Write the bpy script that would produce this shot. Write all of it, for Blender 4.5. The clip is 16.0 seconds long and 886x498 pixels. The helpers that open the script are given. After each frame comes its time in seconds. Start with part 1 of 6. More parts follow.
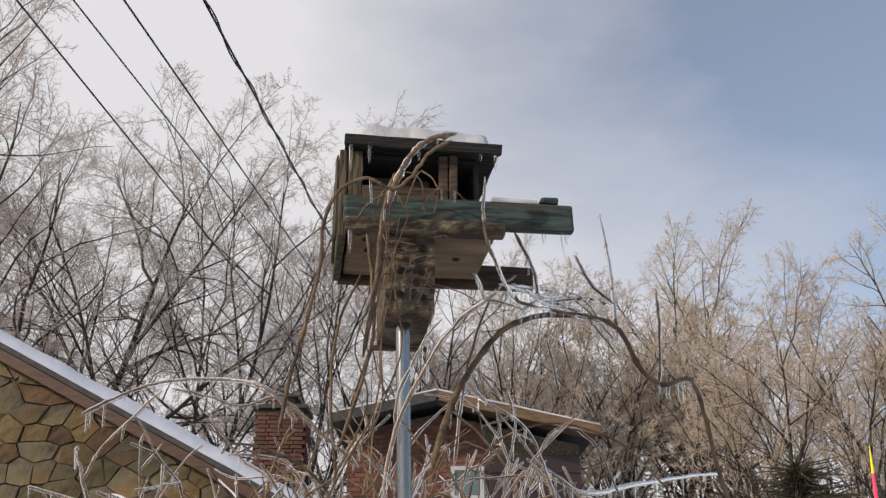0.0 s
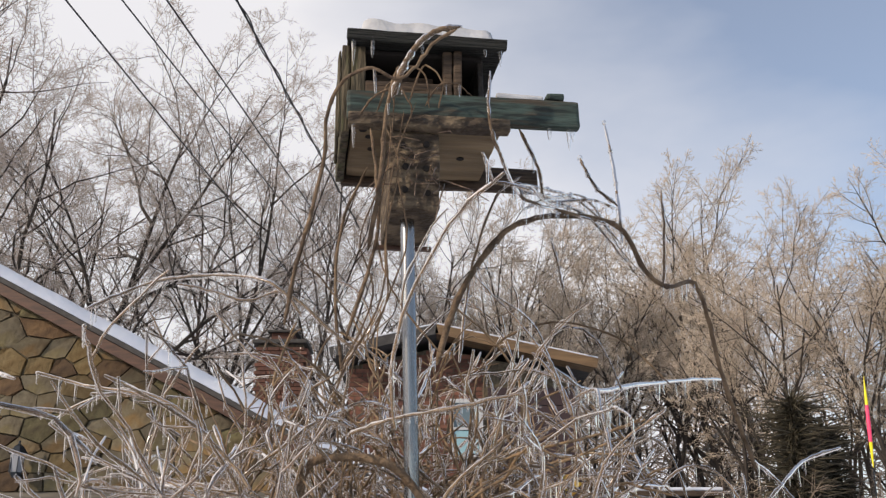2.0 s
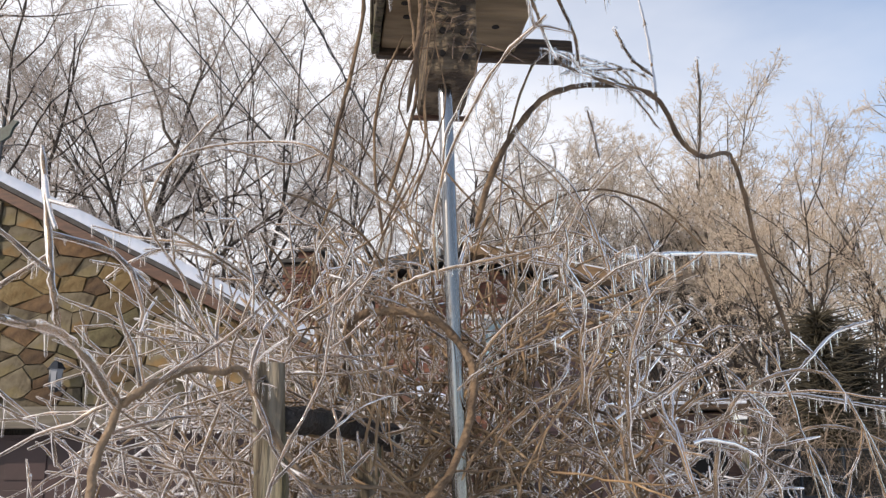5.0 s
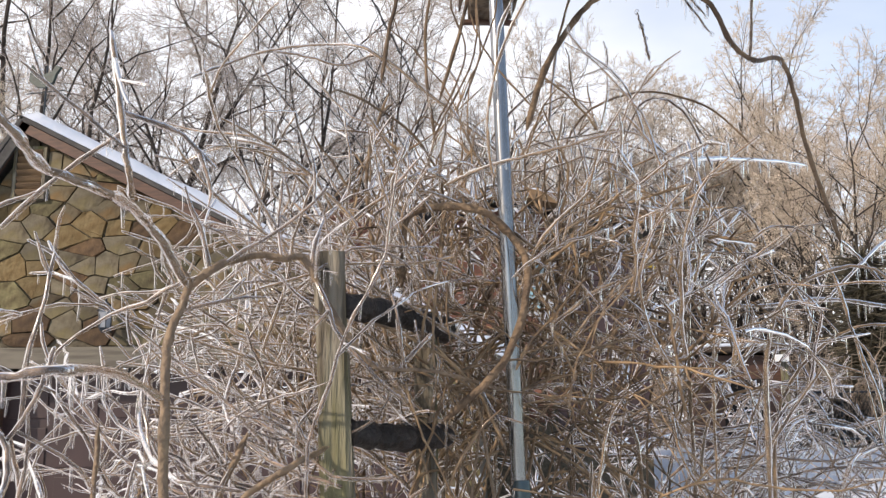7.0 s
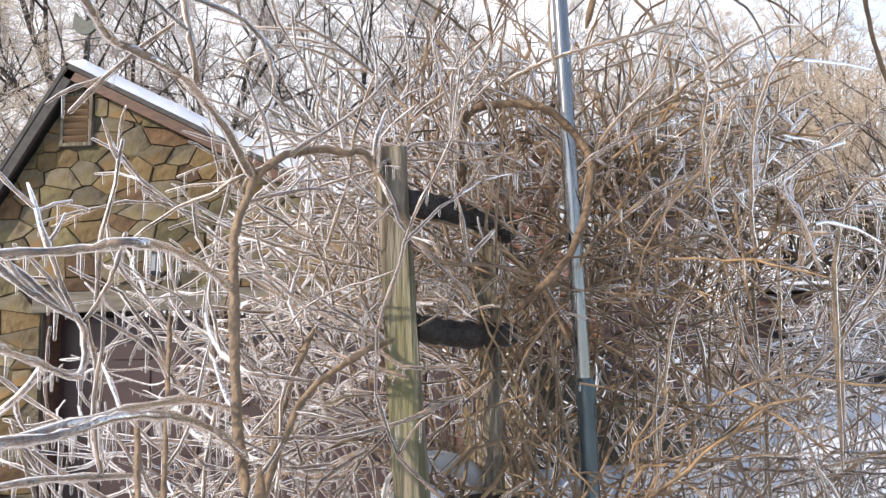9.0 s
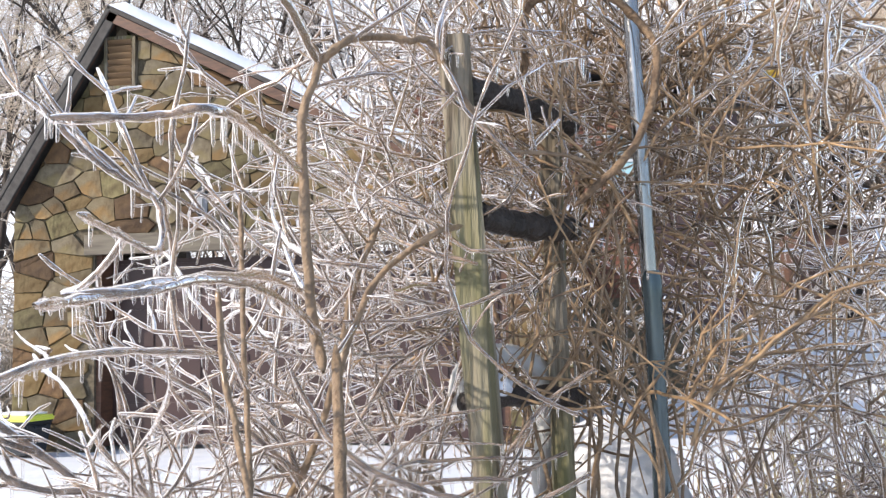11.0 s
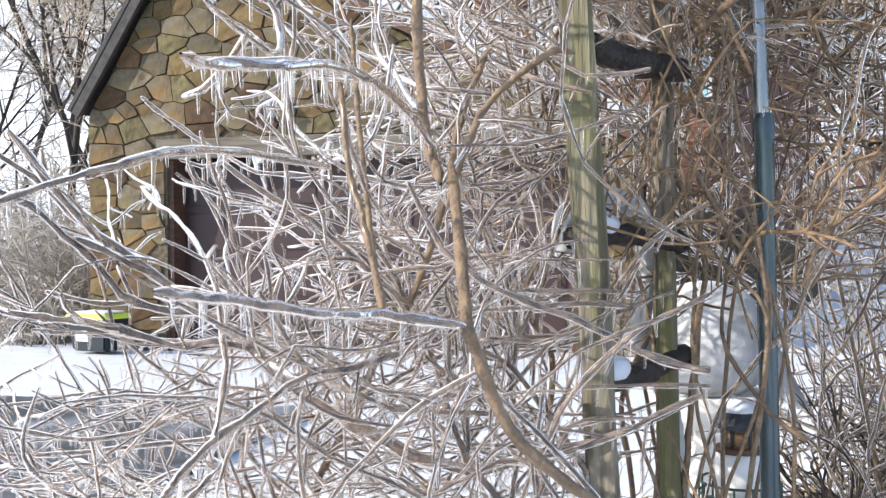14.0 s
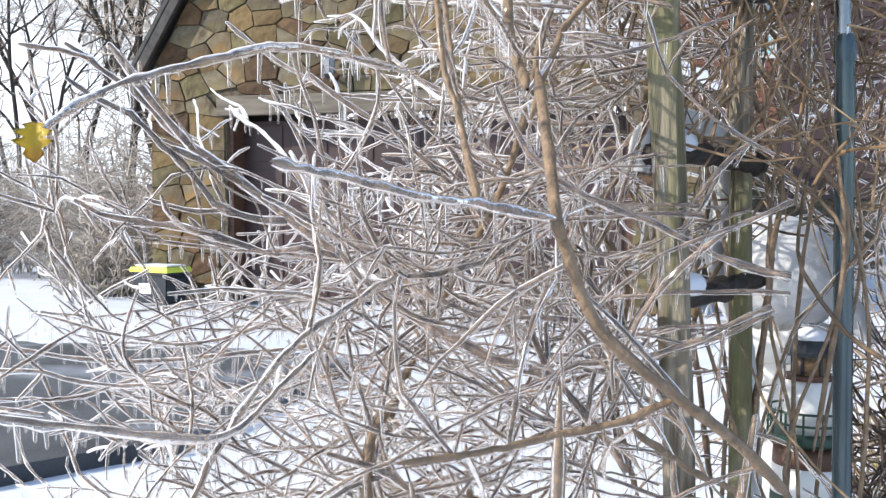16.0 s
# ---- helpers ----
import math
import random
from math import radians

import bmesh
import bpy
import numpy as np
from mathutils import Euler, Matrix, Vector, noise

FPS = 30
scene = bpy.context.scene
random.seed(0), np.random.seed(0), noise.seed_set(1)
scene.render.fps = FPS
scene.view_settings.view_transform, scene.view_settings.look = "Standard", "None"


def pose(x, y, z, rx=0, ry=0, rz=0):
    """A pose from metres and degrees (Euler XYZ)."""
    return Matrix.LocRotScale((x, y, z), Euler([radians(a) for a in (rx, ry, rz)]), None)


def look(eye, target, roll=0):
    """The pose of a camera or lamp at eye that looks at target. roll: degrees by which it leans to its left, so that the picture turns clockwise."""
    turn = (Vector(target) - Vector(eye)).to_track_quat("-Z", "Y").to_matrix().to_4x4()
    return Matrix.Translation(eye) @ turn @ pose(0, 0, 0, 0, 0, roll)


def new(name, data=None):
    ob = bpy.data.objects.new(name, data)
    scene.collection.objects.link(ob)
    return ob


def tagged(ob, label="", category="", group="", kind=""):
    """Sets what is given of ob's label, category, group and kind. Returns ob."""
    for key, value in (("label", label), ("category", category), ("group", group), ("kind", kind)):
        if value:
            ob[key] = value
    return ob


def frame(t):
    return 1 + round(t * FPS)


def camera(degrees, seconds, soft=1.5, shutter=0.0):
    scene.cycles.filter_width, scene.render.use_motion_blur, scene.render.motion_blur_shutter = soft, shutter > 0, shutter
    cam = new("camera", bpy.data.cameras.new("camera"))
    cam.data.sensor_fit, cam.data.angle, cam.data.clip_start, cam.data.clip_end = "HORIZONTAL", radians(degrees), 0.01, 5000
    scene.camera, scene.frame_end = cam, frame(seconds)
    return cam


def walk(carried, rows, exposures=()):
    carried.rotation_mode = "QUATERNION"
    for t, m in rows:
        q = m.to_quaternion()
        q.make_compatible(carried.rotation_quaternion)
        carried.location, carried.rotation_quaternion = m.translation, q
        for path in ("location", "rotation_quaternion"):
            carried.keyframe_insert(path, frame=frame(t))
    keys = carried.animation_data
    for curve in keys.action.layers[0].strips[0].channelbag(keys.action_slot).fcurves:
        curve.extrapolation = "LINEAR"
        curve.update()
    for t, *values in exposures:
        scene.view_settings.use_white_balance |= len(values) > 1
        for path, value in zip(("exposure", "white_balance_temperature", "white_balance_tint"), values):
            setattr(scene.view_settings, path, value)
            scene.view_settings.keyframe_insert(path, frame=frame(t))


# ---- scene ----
cam = camera(50.0, 16.0, 1.35)

PATH = [
    (0, (-0.023, 0.557, 1.508), (-0.013, 2.397, 2.292), 0.0),
    (0.5, (-0.026, 0.566, 1.496), (-0.014, 2.418, 2.25), -0.1),
    (1, (-0.03, 0.573, 1.481), (-0.016, 2.438, 2.204), -0.1),
    (1.5, (-0.03, 0.582, 1.469), (-0.016, 2.458, 2.162), -0.2),
    (2, (-0.032, 0.587, 1.457), (-0.018, 2.474, 2.121), -0.2),
    (2.5, (-0.035, 0.594, 1.445), (-0.022, 2.489, 2.083), -0.2),
    (3, (-0.039, 0.593, 1.428), (-0.03, 2.496, 2.043), -0.3),
    (3.5, (-0.042, 0.596, 1.415), (-0.04, 2.507, 2.004), -0.3),
    (4, (-0.046, 0.597, 1.404), (-0.054, 2.516, 1.966), -0.4),
    (6.5, (-0.067, 0.586, 1.324), (-0.163, 2.537, 1.751), -0.4),
    (7, (-0.073, 0.586, 1.308), (-0.192, 2.542, 1.708), -0.4),
    (7.5, (-0.077, 0.588, 1.295), (-0.219, 2.548, 1.668), -0.4),
    (8, (-0.08, 0.589, 1.281), (-0.245, 2.552, 1.627), -0.3),
    (8.5, (-0.089, 0.6, 1.268), (-0.28, 2.566, 1.584), -0.7),
    (9, (-0.099, 0.605, 1.254), (-0.309, 2.573, 1.541), -0.8),
    (11.5, (-0.136, 0.618, 1.184), (-0.458, 2.587, 1.321), -1.3),
    (12, (-0.147, 0.624, 1.171), (-0.485, 2.592, 1.278), -1.1),
    (12.5, (-0.162, 0.628, 1.155), (-0.512, 2.596, 1.236), -1.0),
    (13, (-0.173, 0.633, 1.142), (-0.541, 2.598, 1.187), -0.6),
    (13.5, (-0.18, 0.632, 1.125), (-0.573, 2.593, 1.145), -0.5),
    (14, (-0.18, 0.621, 1.109), (-0.613, 2.574, 1.102), -0.5),
    (14.5, (-0.186, 0.616, 1.095), (-0.642, 2.563, 1.063), -0.5),
    (15, (-0.192, 0.608, 1.082), (-0.673, 2.549, 1.033), -0.5),
    (15.5, (-0.197, 0.597, 1.069), (-0.708, 2.53, 1.005), -0.3),
    (16, (-0.202, 0.588, 1.057), (-0.743, 2.511, 0.972), 0.1),
]
EXPOSURES = [(0, -0.4, 7050, 14), (3.5, -0.04, 6950, 14), (7, 0.22, 6850, 13), (9, 0.55, 6700, 13), (12.5, 0.74, 6350, 11), (16, 0.68, 6150, 9)]
walk(cam, [(t, look(eye, target, roll)) for t, eye, target, roll in PATH], EXPOSURES)

# ---- world and light ----
SUN_AZ, SUN_EL = radians(237), radians(28)      # azimuth clockwise from +y: low, from behind and to the left
world = bpy.data.worlds.new("sky")
scene.world = world
world.use_nodes = True
wn, wl = world.node_tree.nodes, world.node_tree.links
wn.clear()
w_out, w_bg = wn.new("ShaderNodeOutputWorld"), wn.new("ShaderNodeBackground")
w_sky = wn.new("ShaderNodeTexSky")
w_sky.sky_type, w_sky.sun_disc = "NISHITA", False
w_sky.sun_elevation, w_sky.sun_rotation = SUN_EL, SUN_AZ
w_sky.air_density, w_sky.dust_density, w_sky.ozone_density = 1.0, 1.0, 1.5
w_co, w_map = wn.new("ShaderNodeTexCoord"), wn.new("ShaderNodeMapping")
w_map.inputs["Scale"].default_value = (1.0, 1.0, 2.4)
w_no = wn.new("ShaderNodeTexNoise")
w_no.inputs["Scale"].default_value, w_no.inputs["Detail"].default_value, w_no.inputs["Roughness"].default_value = 1.3, 6.0, 0.5
w_dir = wn.new("ShaderNodeVectorMath")
w_dir.operation = "DOT_PRODUCT"
w_dir.inputs[1].default_value = (-0.86, 0.36, -0.3)
w_mul = wn.new("ShaderNodeMath")
w_mul.operation = "MULTIPLY_ADD"
w_mul.inputs[1].default_value = 1.1
w_ramp = wn.new("ShaderNodeValToRGB")
w_ramp.color_ramp.elements[0].position, w_ramp.color_ramp.elements[1].position = 0.38, 0.74
w_ramp.color_ramp.elements[0].color = (0.16, 0.16, 0.16, 1)
w_mix = wn.new("ShaderNodeMix")
w_mix.data_type = "RGBA"
w_mix.inputs["B"].default_value = (8.3, 8.75, 9.5, 1)
wl.new(w_co.outputs["Generated"], w_map.inputs["Vector"])
wl.new(w_map.outputs["Vector"], w_no.inputs["Vector"])
wl.new(w_co.outputs["Generated"], w_dir.inputs[0])
wl.new(w_dir.outputs["Value"], w_mul.inputs[0])
wl.new(w_no.outputs["Fac"], w_mul.inputs[2])
wl.new(w_mul.outputs["Value"], w_ramp.inputs["Fac"])
wl.new(w_ramp.outputs["Color"], w_mix.inputs["Factor"])
w_gain = wn.new("ShaderNodeVectorMath")
w_gain.operation = "SCALE"
w_gain.inputs["Scale"].default_value = 1.7
wl.new(w_sky.outputs["Color"], w_gain.inputs[0])
wl.new(w_gain.outputs["Vector"], w_mix.inputs["A"])
wl.new(w_mix.outputs["Result"], w_bg.inputs["Color"])
w_bg.inputs["Strength"].default_value = 0.115
wl.new(w_bg.outputs["Background"], w_out.inputs["Surface"])
sun = new("sun", bpy.data.lights.new("sun", "SUN"))
sun.data.energy, sun.data.angle, sun.data.color = 4.4, radians(0.6), (1.0, 0.9, 0.77)
sun.matrix_world = look((0, 0, 20), (-math.sin(SUN_AZ) * math.cos(SUN_EL), -math.cos(SUN_AZ) * math.cos(SUN_EL), 20 - math.sin(SUN_EL)))

# ---- materials ----
def material(name, base, rough=0.6, spec=0.5, metal=0.0, second=None, scale=8.0, stretch=(1, 1, 1), bump=0.0, bump_scale=40.0,
             coat=0.0, vary=0.0, island=0.0, transmission=0.0, sss=0.0, third=None, third_scale=2.0, contrast=(0.35, 0.65), ior=1.45):
    m = bpy.data.materials.new(name)
    m.use_nodes = True
    n, l = m.node_tree.nodes, m.node_tree.links
    p = n["Principled BSDF"]
    p.inputs["Roughness"].default_value, p.inputs["Metallic"].default_value = rough, metal
    p.inputs["Specular IOR Level"].default_value, p.inputs["Coat Weight"].default_value = spec, coat
    p.inputs["Coat Tint"].default_value = (1.0, 0.95, 0.89, 1)
    p.inputs["Coat Roughness"].default_value, p.inputs["IOR"].default_value = 0.06, ior
    p.inputs["Transmission Weight"].default_value, p.inputs["Subsurface Weight"].default_value = transmission, sss
    p.inputs["Subsurface Radius"].default_value = (0.02, 0.025, 0.03)
    co, mp = n.new("ShaderNodeTexCoord"), n.new("ShaderNodeMapping")
    mp.inputs["Scale"].default_value = stretch
    l.new(co.outputs["Object"], mp.inputs["Vector"])

    def mix(a, b, fac, kind="MIX"):
        x = n.new("ShaderNodeMix")
        x.data_type, x.blend_type = "RGBA", kind
        for key, v in (("A", a), ("B", b), ("Factor", fac)):
            if isinstance(v, (tuple, float, int)):
                x.inputs[key].default_value = (*v, 1) if isinstance(v, tuple) else v
            else:
                l.new(v, x.inputs[key])
        return x.outputs["Result"]

    def grain(s, lo, hi, detail=5.0):
        t, r = n.new("ShaderNodeTexNoise"), n.new("ShaderNodeMapRange")
        t.inputs["Scale"].default_value, t.inputs["Detail"].default_value = s, detail
        r.inputs["From Min"].default_value, r.inputs["From Max"].default_value = lo, hi
        l.new(mp.outputs["Vector"], t.inputs["Vector"])
        l.new(t.outputs["Fac"], r.inputs["Value"])
        return r.outputs["Result"]

    colour = base
    if second:
        colour = mix(base, second, grain(scale, *contrast))
    if third:
        colour = mix(colour, third, grain(third_scale, 0.5, 0.68, 3.0))
    if vary or island:
        src = n.new("ShaderNodeObjectInfo").outputs["Random"] if vary else n.new("ShaderNodeNewGeometry").outputs["Random Per Island"]
        r = n.new("ShaderNodeMapRange")
        k = vary or island
        r.inputs["To Min"].default_value, r.inputs["To Max"].default_value = 1 - k, 1 + k
        l.new(src, r.inputs["Value"])
        colour = mix(colour, r.outputs["Result"], 1.0, "MULTIPLY")
    if isinstance(colour, tuple):
        p.inputs["Base Color"].default_value = (*colour, 1)
    else:
        l.new(colour, p.inputs["Base Color"])
    if bump:
        t, b = n.new("ShaderNodeTexNoise"), n.new("ShaderNodeBump")
        t.inputs["Scale"].default_value, t.inputs["Detail"].default_value = bump_scale, 4.0
        b.inputs["Strength"].default_value, b.inputs["Distance"].default_value = min(1.0, bump), 0.02
        l.new(mp.outputs["Vector"], t.inputs["Vector"])
        l.new(t.outputs["Fac"], b.inputs["Height"])
        l.new(b.outputs["Normal"], p.inputs["Normal"])
    return m


def ice_material(name, body, white):
    """Clear ice: light goes straight through the middle, gloss gathers at the rims, and a little of it is cloudy."""
    m = bpy.data.materials.new(name)
    m.use_nodes = True
    n, l = m.node_tree.nodes, m.node_tree.links
    n.remove(n["Principled BSDF"])
    clear, gloss, cloud, glow = (n.new("ShaderNodeBsdf" + k) for k in ("Transparent", "Glossy", "Diffuse", "Translucent"))
    gloss.inputs["Roughness"].default_value = 0.07
    gloss.inputs["Color"].default_value = (1.0, 0.94, 0.88, 1)
    cloud.inputs["Color"].default_value, glow.inputs["Color"].default_value = (white, white, white, 1), (white, white, white, 1)
    edge, noise_tex, bump = n.new("ShaderNodeLayerWeight"), n.new("ShaderNodeTexNoise"), n.new("ShaderNodeBump")
    edge.inputs["Blend"].default_value = 0.23
    noise_tex.inputs["Scale"].default_value, noise_tex.inputs["Detail"].default_value = 140.0, 2.0
    l.new(n.new("ShaderNodeTexCoord").outputs["Object"], noise_tex.inputs["Vector"])
    bump.inputs["Strength"].default_value, bump.inputs["Distance"].default_value = 0.3, 0.003
    l.new(noise_tex.outputs["Fac"], bump.inputs["Height"])
    for k in (gloss, edge):
        l.new(bump.outputs["Normal"], k.inputs["Normal"])
    a, b, c = (n.new("ShaderNodeMixShader") for _ in range(3))
    l.new(edge.outputs["Fresnel"], a.inputs["Fac"])
    l.new(clear.outputs["BSDF"], a.inputs[1])
    l.new(gloss.outputs["BSDF"], a.inputs[2])
    b.inputs["Fac"].default_value, c.inputs["Fac"].default_value = 0.5, body
    l.new(cloud.outputs["BSDF"], b.inputs[1])
    l.new(glow.outputs["BSDF"], b.inputs[2])
    l.new(a.outputs["Shader"], c.inputs[1])
    l.new(b.outputs["Shader"], c.inputs[2])
    l.new(c.outputs["Shader"], n["Material Output"].inputs["Surface"])
    return m


SNOW = material("snow", (0.63, 0.655, 0.71), rough=0.55, second=(0.54, 0.575, 0.645), scale=3.0, bump=0.5, bump_scale=14.0, sss=0.15)
ASPHALT = material("wet_asphalt", (0.04, 0.042, 0.047), rough=0.6, spec=0.3, second=(0.075, 0.08, 0.088), scale=2.0, bump=0.3, bump_scale=120.0,
                   third=(0.34, 0.37, 0.42), third_scale=0.9)
STONE = material("field_stone", (0.122, 0.10, 0.06), rough=0.85, second=(0.07, 0.046, 0.021), scale=9.0, bump=1.0, bump_scale=11.0, vary=0.45,
                 third=(0.17, 0.10, 0.035), third_scale=3.0)
STONE_GREY = material("grey_field_stone", (0.135, 0.113, 0.074), rough=0.85, second=(0.06, 0.044, 0.025), scale=9.0, bump=1.0, bump_scale=11.0, vary=0.35,
                      third=(0.15, 0.12, 0.055), third_scale=3.0)
STONE_RUST = material("rusty_field_stone", (0.115, 0.067, 0.03), rough=0.85, second=(0.055, 0.03, 0.014), scale=9.0, bump=1.0, bump_scale=14.0, vary=0.4)
STONE_OLIVE = material("olive_field_stone", (0.125, 0.107, 0.05), rough=0.85, second=(0.058, 0.043, 0.018), scale=9.0, bump=1.0, bump_scale=16.0, vary=0.35)
STONE_GOLD = material("golden_field_stone", (0.14, 0.10, 0.045), rough=0.85, second=(0.09, 0.055, 0.018), scale=9.0, bump=1.0, bump_scale=16.0, vary=0.3)
MORTAR = material("mortar", (0.125, 0.104, 0.07), rough=0.95, second=(0.06, 0.048, 0.033), scale=20.0, bump=0.4)
BROWN_TRIM = material("brown_trim", (0.105, 0.05, 0.03), rough=0.6, second=(0.055, 0.028, 0.018), scale=5.0, stretch=(1, 1, 6), bump=0.15)
LINTEL = material("grey_lintel", (0.15, 0.13, 0.10), rough=0.8, second=(0.09, 0.077, 0.06), scale=6.0, stretch=(0.4, 4, 4), bump=0.2)
SHINGLE = material("dark_shingle", (0.045, 0.042, 0.04), rough=0.9, second=(0.07, 0.065, 0.06), scale=12.0, bump=0.4)
DOOR_BROWN = material("door_paint", (0.045, 0.023, 0.022), rough=0.45, second=(0.032, 0.017, 0.016), scale=2.0, bump=0.08)
BRICK = material("brick", (0.15, 0.062, 0.04), rough=0.85, second=(0.09, 0.042, 0.03), scale=10.0, bump=0.3, vary=0.35)
BRICK_WALL = material("brick_wall", (0.17, 0.072, 0.046), rough=0.85, second=(0.11, 0.05, 0.034), scale=10.0, bump=0.3, island=0.35)
OLD_WOOD = material("weathered_wood", (0.20, 0.175, 0.135), contrast=(0.43, 0.57), rough=0.85, second=(0.085, 0.068, 0.046), scale=9.0, stretch=(7, 7, 0.7), bump=0.5, bump_scale=20.0,
                    third=(0.13, 0.125, 0.05), third_scale=2.5)
GREY_WOOD = material("grey_wood", (0.085, 0.056, 0.035), contrast=(0.43, 0.57), rough=0.85, third=(0.03, 0.021, 0.015), third_scale=16.0, second=(0.05, 0.034, 0.023), scale=22.0, stretch=(0.6, 6, 6), bump=0.5, bump_scale=30.0)
MOSSY_WOOD = material("mossy_board", (0.085, 0.068, 0.042), contrast=(0.43, 0.57), rough=0.9, second=(0.035, 0.028, 0.018), scale=25.0, stretch=(4, 4, 0.7), bump=0.5, bump_scale=40.0, third=(0.07, 0.075, 0.03), third_scale=14.0)
# dark wet rungs, and the shade inside the birdhouse put into colour
DARK_WOOD = material("wet_and_shaded_wood", (0.026, 0.019, 0.015), rough=0.6, second=(0.013, 0.01, 0.008), scale=30.0, bump=0.6, bump_scale=60.0)
PALE_WOOD = material("pale_plywood", (0.27, 0.20, 0.118), contrast=(0.34, 0.66), rough=0.8, second=(0.13, 0.09, 0.05), scale=9.0, stretch=(0.6, 3, 3), bump=0.25, bump_scale=30.0,
                     third=(0.12, 0.075, 0.036), third_scale=7.0)
BEAM_WOOD = material("rough_grey_timber", (0.16, 0.12, 0.078), contrast=(0.4, 0.58), rough=0.9, second=(0.055, 0.04, 0.028), scale=34.0, stretch=(1.0, 1.0, 2.2), bump=0.8, bump_scale=60.0,
                     third=(0.045, 0.032, 0.022), third_scale=18.0)
GREEN_PAINT = material("worn_green_paint", (0.045, 0.073, 0.062), contrast=(0.4, 0.62), rough=0.75, second=(0.014, 0.02, 0.017), scale=30.0, stretch=(0.6, 4, 4), bump=0.35,
                       third=(0.055, 0.042, 0.028), third_scale=22.0)
# near-black that paints the shade inside openings; plywood knots share it
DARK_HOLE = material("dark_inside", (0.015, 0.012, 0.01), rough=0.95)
STEEL = material("galvanised_steel", (0.36, 0.36, 0.36), rough=0.2, metal=1.0, second=(0.22, 0.225, 0.23), scale=30.0, stretch=(1, 1, 0.15), bump=0.05)
STEEL_LOW = material("painted_steel", (0.13, 0.165, 0.175), rough=0.2, metal=0.6, second=(0.06, 0.08, 0.088), scale=14.0, stretch=(1, 1, 0.2), bump=0.05)
BARK = material("thin_bark", (0.21, 0.142, 0.096), contrast=(0.4, 0.6), rough=0.45, second=(0.06, 0.038, 0.027), scale=55.0, bump=0.5, bump_scale=120.0, coat=1.0, island=0.45)
BARK_RED = material("reddish_bark", (0.26, 0.172, 0.092), rough=0.6, second=(0.09, 0.056, 0.03), scale=40.0, bump=0.3, bump_scale=120.0, coat=0.35, island=0.5)
STEM_BARK = material("stem_bark", (0.215, 0.146, 0.086), rough=0.6, second=(0.12, 0.08, 0.045), scale=60.0, bump=0.45, bump_scale=160.0, coat=0.45)
VINE_BARK = material("vine_bark", (0.19, 0.125, 0.072), rough=0.7, second=(0.06, 0.036, 0.02), scale=30.0, bump=0.5, bump_scale=150.0)
# bark darkened to put the deep shade near the pole into colour
SHADE_BARK = material("shade_bark", (0.085, 0.06, 0.043), rough=0.7, second=(0.04, 0.028, 0.02), scale=40.0, bump=0.3, bump_scale=120.0, coat=0.1, island=0.4)
ICE = ice_material("glaze_ice", 0.035, 0.82)
ROOF_WOOD = material("black_roof_wood", (0.014, 0.015, 0.012), rough=0.85, second=(0.007, 0.007, 0.006), scale=18.0, stretch=(0.6, 5, 5), bump=0.6, bump_scale=50.0)
# greyer copy of the snow, with shade put into its colour
SHADED_SNOW = material("shaded_grey_snow", (0.54, 0.545, 0.56), rough=0.6, second=(0.41, 0.415, 0.42), scale=16.0, bump=0.3, bump_scale=50.0, sss=0.1)
ICICLE = ice_material("icicle_ice", 0.08, 0.8)
TREE_BARK = material("tree_bark", (0.048, 0.037, 0.03), rough=0.85, second=(0.028, 0.022, 0.018), scale=3.0, stretch=(4, 4, 0.6), bump=0.5, bump_scale=6.0)
FROST_TWIG = material("iced_far_twig", (0.42, 0.365, 0.33), rough=0.35, coat=0.7, island=0.3)
GOLD_TWIG = material("iced_golden_twig", (0.56, 0.48, 0.385), rough=0.35, coat=0.7, island=0.3)
BROWN_TWIG = material("iced_brown_twig", (0.54, 0.46, 0.375), rough=0.4, coat=0.5, island=0.35)
WOODS_TWIG = material("woods_twig", (0.23, 0.18, 0.14), rough=0.6, coat=0.3, island=0.4)
CONIFER = material("conifer_needles", (0.07, 0.06, 0.04), rough=0.7, island=0.5)
SHRUB = material("grey_shrub", (0.36, 0.325, 0.285), rough=0.6, coat=0.3, island=0.4)
CABLE = material("black_cable", (0.02, 0.02, 0.022), rough=0.5)
BLACK = material("black_plastic", (0.012, 0.017, 0.024), rough=0.4, bump=0.05)
LIME = material("lime_yellow_plastic", (0.62, 0.68, 0.10), rough=0.4)
WHITE = material("white_paint", (0.80, 0.80, 0.78), rough=0.45, second=(0.68, 0.68, 0.66), scale=12.0, bump=0.05)
PRINT = material("grey_print", (0.25, 0.26, 0.28), rough=0.6)
GREEN_METAL = material("dark_green_metal", (0.02, 0.055, 0.04), rough=0.45)
COPPER_GREEN = material("green_copper", (0.025, 0.042, 0.037), rough=0.6, second=(0.015, 0.024, 0.021), scale=20.0)
LEAF = material("yellow_leaf", (0.58, 0.47, 0.05), rough=0.5, second=(0.42, 0.24, 0.04), scale=40.0, bump=0.2)
LEAF_TAN = material("tan_leaf", (0.42, 0.25, 0.08), rough=0.5, second=(0.30, 0.16, 0.05), scale=40.0, bump=0.2)
PINK = material("fluorescent_pink", (0.85, 0.06, 0.16), rough=0.45)
YELLOW = material("fluorescent_yellow", (0.85, 0.72, 0.02), rough=0.45)
PALE_FRAME = material("grey_white_frame", (0.45, 0.46, 0.46), rough=0.5)
GLASS = material("window_glass", (0.10, 0.14, 0.16), rough=0.05, spec=0.8)
TEAL = material("teal_paint", (0.25, 0.42, 0.46), rough=0.5)
